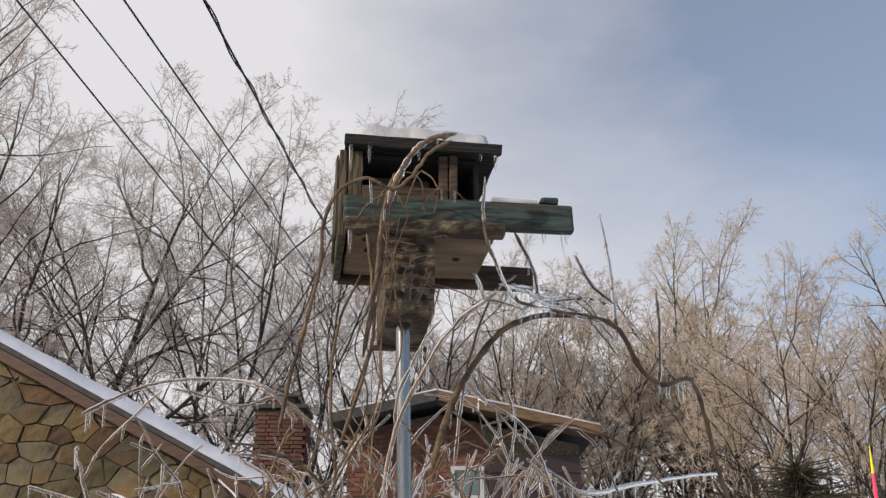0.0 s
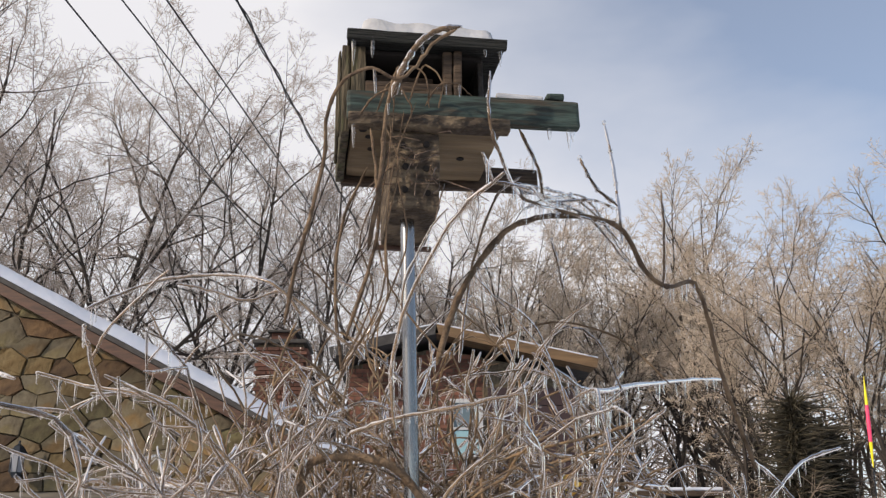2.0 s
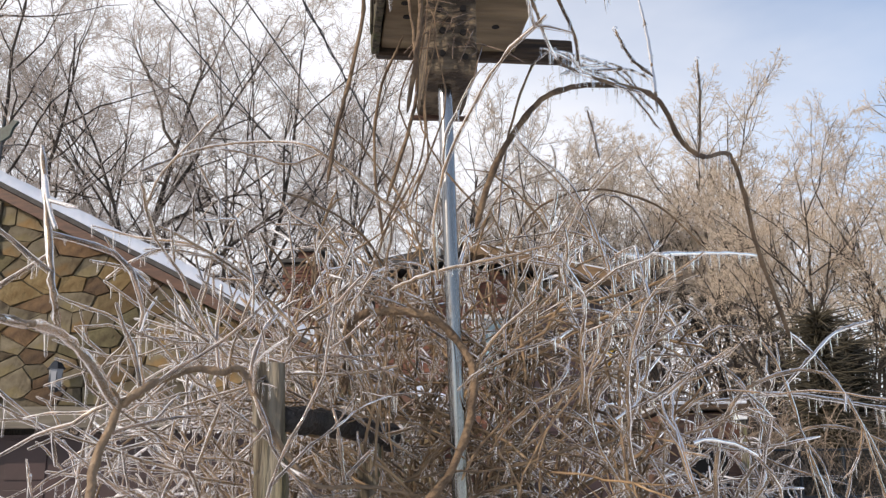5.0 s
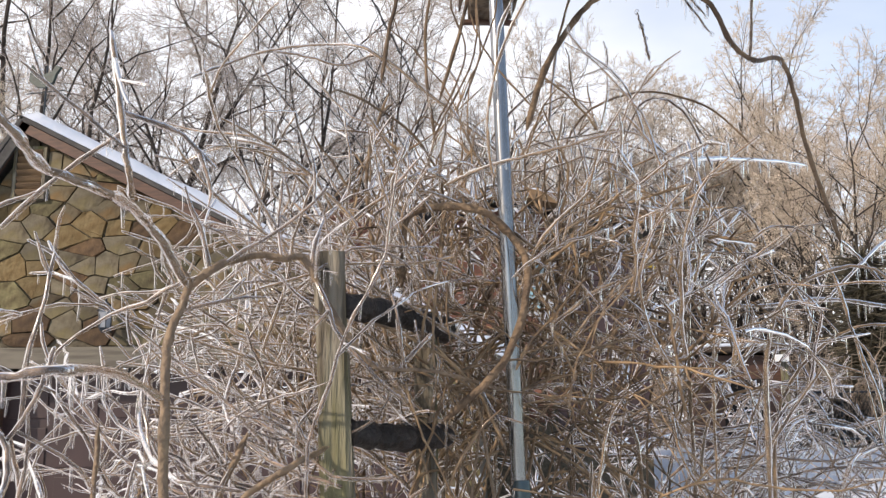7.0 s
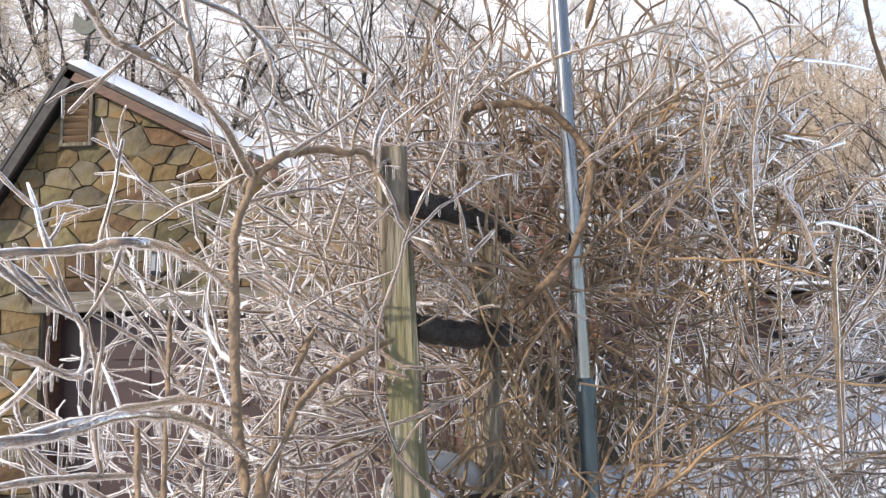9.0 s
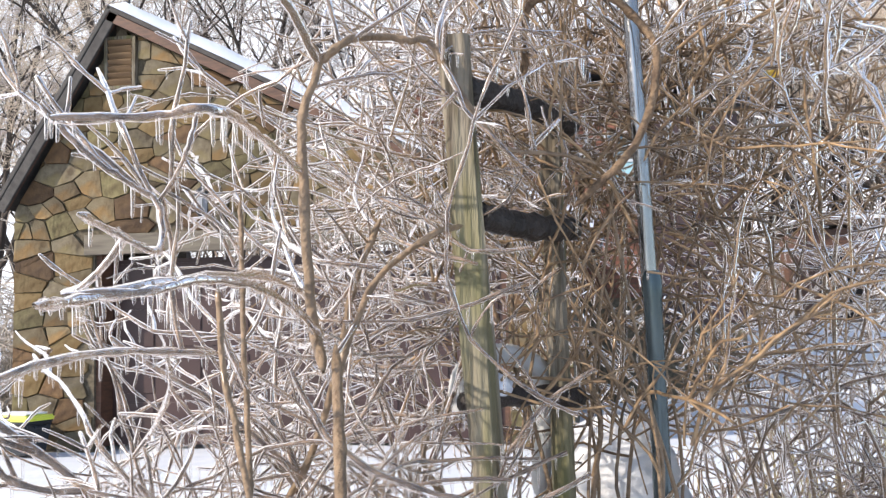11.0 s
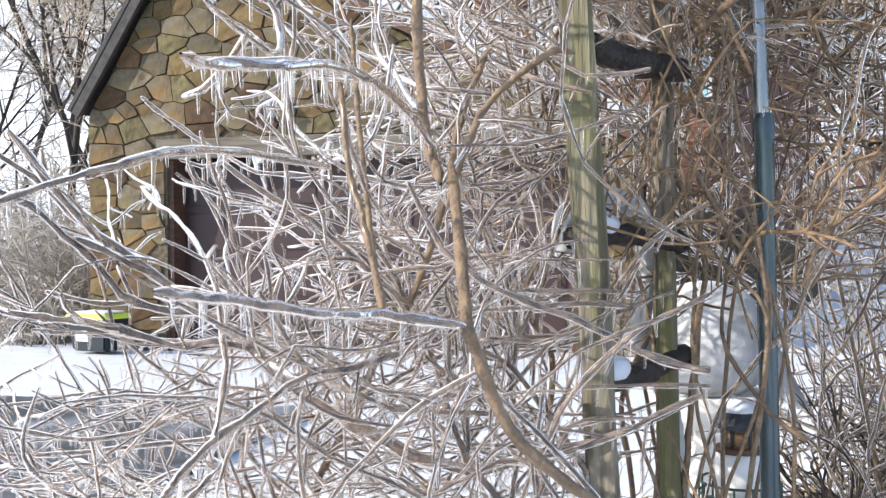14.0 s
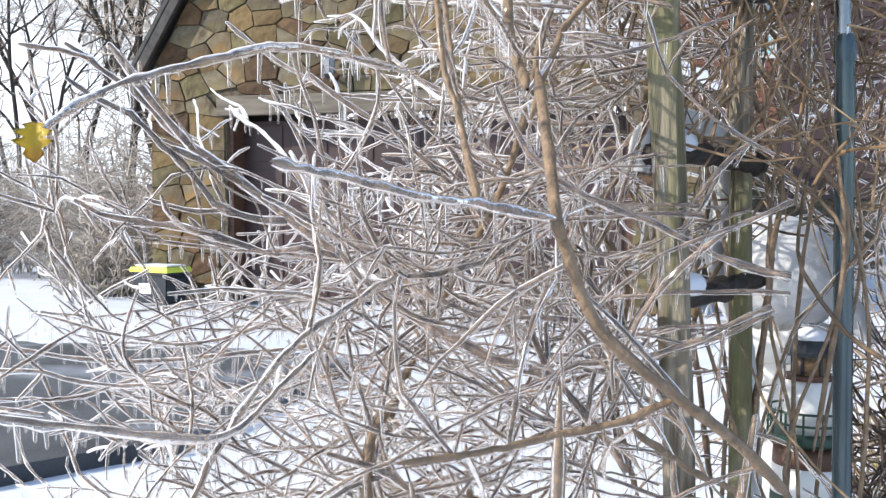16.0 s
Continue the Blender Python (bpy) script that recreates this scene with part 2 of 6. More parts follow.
TAN_BOARD = material("tan_board", (0.18, 0.11, 0.054), rough=0.7, second=(0.11, 0.066, 0.033), scale=4.0, stretch=(0.4, 4, 4), bump=0.2)
DRY_GRASS = material("dry_grass", (0.42, 0.34, 0.16), rough=0.7, island=0.4)

# ---- mesh helpers ----
def mesh_from(name, verts, faces, mat, smooth=False):
    me = bpy.data.meshes.new(name)
    me.from_pydata([tuple(v) for v in verts], [], [tuple(f) for f in faces])
    me.materials.append(mat)
    if smooth:
        me.shade_smooth()
    me.update()
    return me


def thing(name, label, category, at=(0, 0, 0), rz=0.0, group="", kind=""):
    e = new(name)
    e.matrix_world = pose(*at, 0, 0, rz)
    return tagged(e, label, category, group, kind)


def part(name, bm, mat, parent, label="", smooth=False):
    """Links a bmesh, or a mesh, as one object under a thing or part."""
    if isinstance(bm, bmesh.types.BMesh):
        me = bpy.data.meshes.new(name)
        bm.to_mesh(me)
        bm.free()
        me.materials.append(mat)
        if smooth:
            me.shade_smooth()
    else:
        me = bm
    ob = new(name, me)
    ob.parent = parent
    return tagged(ob, label)


def box(x0, x1, y0, y1, z0, z1, bevel=0.0, jitter=0.0, bm=None, m=None):
    bm = bm or bmesh.new()
    r = bmesh.ops.create_cube(bm, size=1.0)
    for v in r["verts"]:
        v.co = Vector(((x0 + x1) / 2 + v.co.x * (x1 - x0), (y0 + y1) / 2 + v.co.y * (y1 - y0), (z0 + z1) / 2 + v.co.z * (z1 - z0)))
        if jitter:
            v.co += Vector([random.uniform(-jitter, jitter) for _ in range(3)])
        if m:
            v.co = m @ v.co
    if bevel:
        edges = list({e for v in r["verts"] for e in v.link_edges})
        bmesh.ops.bevel(bm, geom=edges, offset=bevel, segments=2, affect="EDGES", profile=0.6)
    return bm


def lathe(rings, sides=20, bm=None, cap=True):
    """A turned body from (radius, z) rings."""
    bm = bm or bmesh.new()
    loops = [[bm.verts.new((r * math.cos(2 * math.pi * k / sides), r * math.sin(2 * math.pi * k / sides), z)) for k in range(sides)] for r, z in rings]
    for a, b in zip(loops, loops[1:]):
        for k in range(sides):
            bm.faces.new((a[k], a[(k + 1) % sides], b[(k + 1) % sides], b[k]))
    if cap:
        bm.faces.new(loops[0][::-1])
        bm.faces.new(loops[-1])
    return bm


class Tubes:
    """Collects many tapering tubes into one mesh."""
    def __init__(self, sides=6):
        self.sides, self.v, self.f, self.n = sides, [], [], 0

    def add(self, pts, radii, cap=True):
        pts = np.asarray(pts, float)
        k = self.sides
        radii = np.broadcast_to(np.asarray(radii, float), (len(pts),))
        tan = np.gradient(pts, axis=0)
        tan /= np.linalg.norm(tan, axis=1)[:, None] + 1e-12
        ref = np.array((0.0, 0.0, 1.0)) if abs(tan[:, 2]).mean() < 0.8 else np.array((1.0, 0.0, 0.0))
        a = np.cross(tan, ref)
        a /= np.linalg.norm(a, axis=1)[:, None] + 1e-12
        b = np.cross(a, tan)
        ang = np.arange(k) * 2 * np.pi / k
        ring = pts[:, None] + radii[:, None, None] * (np.cos(ang)[None, :, None] * a[:, None] + np.sin(ang)[None, :, None] * b[:, None])
        self.v.append(ring.reshape(-1, 3))
        m = len(pts)
        i = np.arange(m - 1)[:, None] * k + self.n
        j = np.arange(k)[None]
        j2 = (j + 1) % k
        self.f.append(np.stack([i + j, i + j2, i + k + j2, i + k + j], -1).reshape(-1, 4))
        self.n += m * k

    def mesh(self, name, mat, smooth=True):
        v, f = np.concatenate(self.v), np.concatenate(self.f)
        me = bpy.data.meshes.new(name)
        me.vertices.add(len(v))
        me.vertices.foreach_set("co", v.ravel())
        me.loops.add(f.size)
        me.loops.foreach_set("vertex_index", f.ravel().astype(np.int32))
        me.polygons.add(len(f))
        me.polygons.foreach_set("loop_start", np.arange(0, f.size, 4, dtype=np.int32))
        me.update(calc_edges=True)
        me.materials.append(mat)
        if smooth:
            me.shade_smooth()
        return me


def curve_through(pts, n):
    """A smooth line of n points through a few given ones (Catmull-Rom)."""
    p = np.asarray(pts, float)
    p = np.vstack([2 * p[0] - p[1], p, 2 * p[-1] - p[-2]])
    seg = len(p) - 3
    out = []
    for s in np.linspace(0, seg - 1e-6, n):
        i, t = int(s), s - int(s)
        a, b, c, d = p[i:i + 4]
        out.append(0.5 * (2 * b + (c - a) * t + (2 * a - 5 * b + 4 * c - d) * t * t + (3 * b - a - 3 * c + d) * t ** 3))
    return np.array(out)

# ---- ground ----
def ground_height(x, y):
    r = math.hypot(x, y - 4)
    a, b = min(1.0, max(0.0, (y - 12) / 11)), min(1.0, max(0.0, (x + 2) / 6))
    rise = 1.15 * a * a * (3 - 2 * a) * b * b * (3 - 2 * b)
    return rise + 0.05 * noise.noise((x * 0.5, y * 0.5, 0.0)) * min(1.0, max(0.0, (r - 3) / 4)) - 0.03 + max(0.0, (r - 45) * 0.02)


def build_ground():
    xs = [-900, -400, -200, -120, -80, -60, -45] + list(np.linspace(-34, 34, 86)) + [45, 60, 80, 120, 200, 400, 900]
    verts = [(x, y, ground_height(x, y)) for y in xs for x in xs]
    n = len(xs)
    faces = [(j * n + i, j * n + i + 1, (j + 1) * n + i + 1, (j + 1) * n + i) for j in range(n - 1) for i in range(n - 1)]
    ob = new("ground", mesh_from("ground", verts, faces, SNOW, True))
    tagged(ob, "ground covered with white crusted snow", "ground", kind="structure")
    # driveway: an uneven strip with a slightly raised, slushy rim
    bm = bmesh.new()
    rnd = random.Random(4)
    left, right = [], []
    for k in range(121):
        t = k / 120
        x = -26 + 23.55 * t
        a = 3.15 + 40 * max(0.0, t - 0.975) + 0.3 * math.sin(t * 9.0) + rnd.uniform(-0.1, 0.1)
        b = 6.3 + 0.4 * t + rnd.uniform(-0.12, 0.12)
        left.append(bm.verts.new((x, a, 0.045)))
        right.append(bm.verts.new((x, b, 0.045)))
    for k in range(120):
        bm.faces.new((left[k], left[k + 1], right[k + 1], right[k]))
    r = bmesh.ops.extrude_face_region(bm, geom=bm.faces[:])
    for v in [g for g in r["geom"] if isinstance(g, bmesh.types.BMVert)]:
        v.co.z -= 0.12
    bmesh.ops.recalc_face_normals(bm, faces=bm.faces)
    me = bpy.data.meshes.new("driveway")
    bm.to_mesh(me)
    bm.free()
    me.materials.append(ASPHALT)
    tagged(new("driveway", me), "dark wet asphalt driveway with patches of slush", "driveway", kind="structure")


build_ground()

# ---- garage: stone gable, snowy roof ----
G_AT, G_RZ = (-5.26, 10.35, 0.0), 0.0
APEX_U, APEX_Z, SLOPE, STEEP = 0.0, 4.85, 0.52, 1.6
U0, U1, DEPTH = -1.2, 4.95, 4.0
DOORS = ((-0.24, 4.3, 2.12),)


def rake(u):
    return APEX_Z - (SLOPE if u > APEX_U else STEEP) * abs(u - APEX_U)


def clip_poly(poly, nx, ny, c):
    """The part of a convex polygon where nx*x + ny*y <= c."""
    out = []
    for (x0, y0), (x1, y1) in zip(poly, poly[1:] + poly[:1]):
        a, b = nx * x0 + ny * y0 - c, nx * x1 + ny * y1 - c
        if a <= 0:
            out.append((x0, y0))
        if (a < 0 < b) or (b < 0 < a):
            t = a / (a - b)
            out.append((x0 + (x1 - x0) * t, y0 + (y1 - y0) * t))
    return out


def stone_mesh(poly, proud, rnd):
    """A rough stone: its outline in the wall's plane, chamfered, standing proud."""
    cx, cy = sum(p[0] for p in poly) / len(poly), sum(p[1] for p in poly) / len(poly)
    rings = []
    for s, y in ((1.0, 0.05), (0.99, -proud * 0.6), (0.955, -proud)):
        rings.append([((p[0] - cx) * s, y + (rnd.uniform(-0.01, 0.01) if s < 0.96 else 0.0), (p[1] - cy) * s) for p in poly])
    n = len(poly)
    verts = [v for r in rings for v in r]
    faces = [(k * n + i, k * n + (i + 1) % n, (k + 1) * n + (i + 1) % n, (k + 1) * n + i) for k in range(2) for i in range(n)]
    faces.append(tuple(range(2 * n, 3 * n)))
    return verts, faces, (cx, cy)


def build_garage():
    g = thing("garage", "stone-fronted garage with a snow-covered gable roof", "garage", G_AT, G_RZ)
    # wall with two door openings, in upright strips that butt
    bm = bmesh.new()
    cuts = sorted({U0, APEX_U, U1, *[d[0] for d in DOORS], *[d[1] for d in DOORS]})
    for a, b in zip(cuts, cuts[1:]):
        low = next((h for d0, d1, h in DOORS if d0 <= a and b <= d1), -0.1)
        drop = 0.30 if b <= APEX_U else 0.17
        za, zb = rake(a) - drop, rake(b) - drop
        f = [bm.verts.new(p) for p in ((a, 0, low), (b, 0, low), (b, 0, zb), (a, 0, za))]
        k = [bm.verts.new((v.co.x, 0.25, v.co.z)) for v in f]
        bm.faces.new(f)
        bm.faces.new(k[::-1])
        for i in range(4):
            bm.faces.new((f[i], k[i], k[(i + 1) % 4], f[(i + 1) % 4]))
    bmesh.ops.remove_doubles(bm, verts=bm.verts, dist=0.0001)
    wall = part("wall", bm, MORTAR, g, "wall of mortared field stones")
    side = box(U0, U0 + 0.25, 0.26, DEPTH, -0.1, rake(U0) - 0.2)
    part("side_wall", side, MORTAR, g)
    part("side_wall", box(U1 - 0.25, U1, 0.26, DEPTH, -0.1, rake(U1) - 0.2), MORTAR, g)
    part("back_wall", box(U0 + 0.26, U1 - 0.26, DEPTH - 0.25, DEPTH, -0.1, rake(U1) - 0.2), MORTAR, g)
    # doors: four brown panels each, recessed, with frames
    for d0, d1, h in DOORS:
        door = part("garage_door", box(d0 + 0.06, d1 - 0.06, 0.30, 0.33, 0.0, h - 0.06, 0.004), DOOR_BROWN, g, "dark brown panelled garage door")
        for r in range(4):
            for c in range(8):
                w, hh = (d1 - d0 - 0.12) / 8, (h - 0.06) / 4
                part("door_panel", box(d0 + 0.06 + c * w + 0.06, d0 + 0.06 + (c + 1) * w - 0.06, 0.285, 0.302, r * hh + 0.05, (r + 1) * hh - 0.05, 0.008), DOOR_BROWN, door)
        part("door_jamb", box(d0, d0 + 0.06, 0.04, 0.34, 0, h), BROWN_TRIM, g)
        part("door_jamb", box(d1 - 0.06, d1, 0.04, 0.34, 0, h), BROWN_TRIM, g)
        part("door_header", box(d0 - 0.1, d1 + 0.1, -0.06, 0.03, h - 0.02, h + 0.2, 0.01), LINTEL, g, "weathered grey door header board")
    # louvred vent under the ridge
    # a solid near-black block paints the shade behind the louvres
    vent = part("gable_vent", box(-0.07, 0.22, -0.03, 0.05, 3.97, 4.5, 0.01), DARK_HOLE, g, "louvred gable vent")
    for k in range(7):
        part("louvre", box(-0.065, 0.215, -0.012, 0.0, -0.04, 0.04, 0.003, m=pose(0, -0.05, 4.01 + 0.075 * k, 35)), TAN_BOARD, vent)
    for x0, x1, z0, z1 in ((-0.11, -0.07, 3.93, 4.52), (0.22, 0.26, 3.93, 4.52), (-0.07, 0.22, 3.93, 3.97), (-0.07, 0.22, 4.49, 4.53)):
        part("vent_frame", box(x0, x1, -0.07, 0.0, z0, z1, 0.004), OLD_WOOD, vent)
    # roof: two slabs with rake boards, snow on top
    for sign, far, s in ((-1, U0 - 0.16, STEEP), (1, U1 + 0.35, SLOPE)):
        run = abs(far - APEX_U)
        ang = math.degrees(math.atan(s))
        length = run / math.cos(radians(ang))
        m = Matrix.Translation((APEX_U, 0, APEX_Z)) @ pose(0, 0, 0, 0, sign * ang, 0)
        x0, x1 = sorted((0.0, sign * length))
        roof = part("roof", box(x0, x1, -0.2, DEPTH + 0.3, -0.05, 0.0, 0.01, m=m), SHINGLE, g, "dark shingle roof slope")
        # left rake board takes the dark colour to paint its shade; right stays brown
        part("rake_board", box(x0, x1, -0.19, -0.155, -0.16, -0.055, 0.004, m=m), BROWN_TRIM if sign > 0 else SHINGLE, roof, "painted rake board, the left one darkened for shade")
        part("soffit", box(x0, x1, -0.15, 0.0, -0.08, -0.055, m=m), BROWN_TRIM, roof)
        bm = bmesh.new()
        nx, ny = 60, 40
        top = 0.15 if sign > 0 else 0.04
        rows = []
        for j in range(ny + 1):
            row = []
            for i in range(nx + 1):
                a, b = i / nx, j / ny
                edge = min(1.0, min(a, 1 - a) * length / 0.10, min(b, 1 - b) * (DEPTH + 0.6) / 0.10)
                p = Vector((sign * length * a, -0.19 + (DEPTH + 0.48) * b + 0.03 * noise.noise((a * 30, b, 3)) * (1 - edge), 0.004 + top * math.sqrt(max(0.0, edge * (2 - edge))) * (0.85 + 0.3 * noise.noise((a * 9, b * 9, 1)))))
                row.append(bm.verts.new(m @ p))
            rows.append(row)
        for j in range(ny):
            for i in range(nx):
                bm.faces.new((rows[j][i], rows[j][i + 1], rows[j + 1][i + 1], rows[j + 1][i]))
        bmesh.ops.recalc_face_normals(bm, faces=bm.faces)
        part("snow_blanket", bm, SNOW, roof, "thick snow lying on the roof", True)
    return g, wall


garage, garage_wall = build_garage()


def build_wall_lantern(u, z):
    x, y = G_AT[0] + u, G_AT[1] - 0.0
    w = thing("wall_lantern", "small black wall lantern with frosted panes on the stone wall", "lantern", (x, y - 0.18, z), G_RZ, "wall lanterns")
    part("lantern_glass", lathe([(0.055, 0), (0.075, 0.18)], 6), PRINT, w)
    part("cap", lathe([(0.10, 0.18), (0.05, 0.25), (0.012, 0.28), (0.012, 0.31)], 6), BLACK, w)
    part("base", lathe([(0.03, -0.05), (0.065, 0.0)], 6), BLACK, w)
    part("bracket", box(-0.012, 0.012, 0.0, 0.18, -0.03, 0.0, 0.003), BLACK, w)
    for k in range(6):
        part("bar", box(0.062, 0.07, -0.004, 0.004, 0, 0.18, m=pose(0, 0, 0, 0, 0, 60 * k)), BLACK, w)


build_wall_lantern(1.08, 2.5)


def build_weathervane():
    at = (G_AT[0], G_AT[1] + 0.3, APEX_Z)
    v = thing("weathervane", "green copper bird weathervane on the garage ridge", "weathervane", at, -10)
    part("rod", lathe([(0.012, 0.0), (0.012, 0.75), (0.004, 0.8)], 8), BLACK, v)
    part("foot", lathe([(0.07, -0.02), (0.05, 0.12), (0.02, 0.16)], 8), COPPER_GREEN, v)
    t = Tubes(6)
    t.add([(-0.25, 0, 0.45), (0.25, 0, 0.45)], [0.008, 0.008])
    part("arrow", t.mesh("arrow", BLACK), BLACK, v)
    bm = bmesh.new()
    outline = [(-0.20, 0.80), (-0.13, 0.72), (-0.02, 0.66), (0.08, 0.70), (0.12, 0.76), (0.19, 0.73), (0.13, 0.66), (0.10, 0.56), (0.0, 0.50), (-0.12, 0.52), (-0.22, 0.60)]
    f = bm.faces.new([bm.verts.new((x, -0.02, z)) for x, z in outline])
    r = bmesh.ops.extrude_face_region(bm, geom=[f])
    for g in r["geom"]:
        if isinstance(g, bmesh.types.BMVert):
            g.co.y += 0.04
    bmesh.ops.recalc_face_normals(bm, faces=bm.faces)
    part("bird_shape", bm, COPPER_GREEN, v)


build_weathervane()

# ---- brick house behind ----
def brick_rows(x0, x1, z0, z1, y, holes=(), top=None):
    """Bricks of one wall as joined boxes, with recessed joints."""
    verts, faces = [], []
    row, z = 0, z0
    rnd = random.Random(7)
    while z < z1:
        x = x0 - (0.11 if row % 2 else 0.0)
        while x < x1:
            a, b = max(x, x0), min(x + 0.205, x1)
            inside = any(h[0] < (a + b) / 2 < h[1] and h[2] < z + 0.03 < h[3] for h in holes)
            if b - a > 0.03 and not inside and (top is None or z + 0.065 < top((a + b) / 2)):
                p, k = y - rnd.uniform(0.008, 0.016), len(verts)
                verts += [(a, y, z), (b, y, z), (b, y, z + 0.06), (a, y, z + 0.06), (a, p, z), (b, p, z), (b, p, z + 0.06), (a, p, z + 0.06)]
                faces += [(k + 4, k + 5, k + 6, k + 7), (k, k + 1, k + 5, k + 4), (k + 1, k + 2, k + 6, k + 5), (k + 2, k + 3, k + 7, k + 6), (k + 3, k, k + 4, k + 7)]
            x += 0.216
        z += 0.071
        row += 1
    return verts, faces


def _indexed(bm):
    bm.verts.index_update()
    bm.faces.index_update()
    return bm


def build_house():
    hx, hy = -0.03, 15.0
    h = thing("brick_house", "low red-brick house with brown siding and a shallow roof", "house", (hx, hy, 0))
    apex, s = 5.12, 0.22
    left, right = -1.35, 2.15

    def top(x):
        return apex - s * abs(x) - 0.22

    bm = bmesh.new()
    for a, b in ((left, 0.0), (0.0, right)):
        f = [bm.verts.new(p) for p in ((a, 0, -0.1), (b, 0, -0.1), (b, 0, top(b)), (a, 0, top(a)))]
        k = [bm.verts.new((v.co.x, 6.0, v.co.z)) for v in f]
        bm.faces.new(f)
        bm.faces.new(k[::-1])
        for i in range(4):
            bm.faces.new((f[i], k[i], k[(i + 1) % 4], f[(i + 1) % 4]))
    wall = part("wall", bm, MORTAR, h, "house wall of red brick")
    holes = ((0.2, 0.7, 3.2, 4.1),)
    v, f = brick_rows(left, 0.72, 1.6, apex, -0.002, holes, top)
    bricks = part("bricks", mesh_from("bricks", v, f, BRICK_WALL), BRICK_WALL, wall)
    tagged(bricks, kind="stuff")
    for k in range(11):
        z0 = 1.2 + k * 0.28
        a = 0.78
        if z0 + 0.27 < top(a):
            b = min(right, (apex - 0.22 - z0 - 0.27) / s)
            part("siding_board", box(a, b, -0.05, -0.004, z0, z0 + 0.27, 0.006), DOOR_BROWN, h)
    for sign, far in ((-1, left - 0.25), (1, right + 0.25)):
        ang = math.degrees(math.atan(s))
        length = abs(far) / math.cos(radians(ang))
        m = Matrix.Translation((0, 0, apex)) @ pose(0, 0, 0, 0, sign * ang, 0)
        x0, x1 = sorted((0.0, sign * length))
        roof = part("roof", box(x0, x1, -0.6, 6.3, -0.06, 0.0, 0.01, m=m), SHINGLE, h)
        part("fascia", box(x0, x1, -0.63, -0.605, -0.15, 0.0, 0.004, m=m), TAN_BOARD if sign > 0 else SHINGLE, roof, "wooden fascia board")
        part("soffit", box(x0, x1, -0.6, -0.005, -0.09, -0.065, m=m), TAN_BOARD if sign > 0 else SHINGLE, roof)
        part("snow_strip", box(x0, x1, -0.58, 6.2, 0.004, 0.035, 0.012, m=m), SNOW, roof, "thin snow on the roof")
    for a, b, z0, z1 in holes:
        win = part("window", box(a + 0.05, b - 0.05, -0.015, 0.0, z0, z1), GLASS, h, "white-framed window")
        for x0, x1, y0, y1 in ((a, a + 0.06, z0, z1), (b - 0.06, b, z0, z1), (a + 0.06, b - 0.06, z0, z0 + 0.06), (a + 0.06, b - 0.06, z1 - 0.06, z1), (a + 0.06, b - 0.06, (z0 + z1) / 2 - 0.02, (z0 + z1) / 2 + 0.02)):
            part("window_frame", box(x0, x1, -0.05, -0.016, y0, y1, 0.004), PALE_FRAME, win)
        part("panel", box(a + 0.07, b - 0.07, -0.03, -0.018, z0 + 0.07, (z0 + z1) / 2 - 0.03), TEAL, win, "pale teal lower panel")
    # chimney of single bricks round a core
    stack = thing("chimney", "square red-brick chimney stack with a dark metal cap", "chimney", (hx, hy, 0))
    ch = part("core", box(-3.16, -2.36, 2.02, 2.78, 0, 5.45), MORTAR, stack)
    one = mesh_from("brick", *[(lambda bm: ([v.co.copy() for v in bm.verts], [[v.index for v in f.verts] for f in bm.faces]))(_indexed(box(-0.1, 0.1, -0.05, 0.05, -0.029, 0.029, 0.003)))][0], BRICK)
    for row in range(17):
        z = 4.22 + row * 0.071
        shift = 0.108 * (row % 2)
        for k in range(4):
            b = part("brick", one, BRICK, ch)
            b.location = (-3.08 + 0.2155 * k + shift * 0.5, 1.99, z)
        for k in range(3):
            b = part("brick", one, BRICK, ch)
            b.matrix_local = pose(-2.33, 2.14 + 0.2155 * k + shift * 0.5, z, 0, 0, 90)
    part("chimney_cap", box(-3.24, -2.28, 1.92, 2.86, 5.46, 5.53, 0.01), SHINGLE, ch, "dark metal chimney cap")
    part("flue", box(-2.95, -2.55, 2.15, 2.6, 5.53, 5.7, 0.01), BRICK, ch)
    part("flue_cap", box(-3.02, -2.48, 2.08, 2.67, 5.7, 5.74, 0.01), SHINGLE, ch)


build_house()

# ---- far shed, fence and marker pole ----
def build_shed():
    s = thing("shed", "low grey shed with a flat snowy roof", "shed", (5.5, 23.0, 0.7))
    part("wall", box(-0.9, 0.85, 0.0, 2.2, 0, 2.55, 0.01), BROWN_TRIM, s)
    part("roof", box(-1.0, 1.0, -0.3, 2.4, 2.6, 2.72, 0.02), GREY_WOOD, s)
    part("snow_layer", box(-0.98, 0.98, -0.28, 2.38, 2.724, 2.80, 0.03), SNOW, s, "snow on the shed roof")
    part("floodlight", box(0.62, 0.92, -0.42, -0.31, 2.36, 2.52, 0.02), WHITE, s, "white floodlight under the eave")
    part("post", box(0.78, 0.92, -0.28, -0.14, 0, 2.6, 0.01), OLD_WOOD, s)
    # uncut: a near-black sheet paints the doorway's shade
    part("doorway", box(-0.5, 0.5, -0.02, -0.004, 0, 2.0), DARK_HOLE, s)


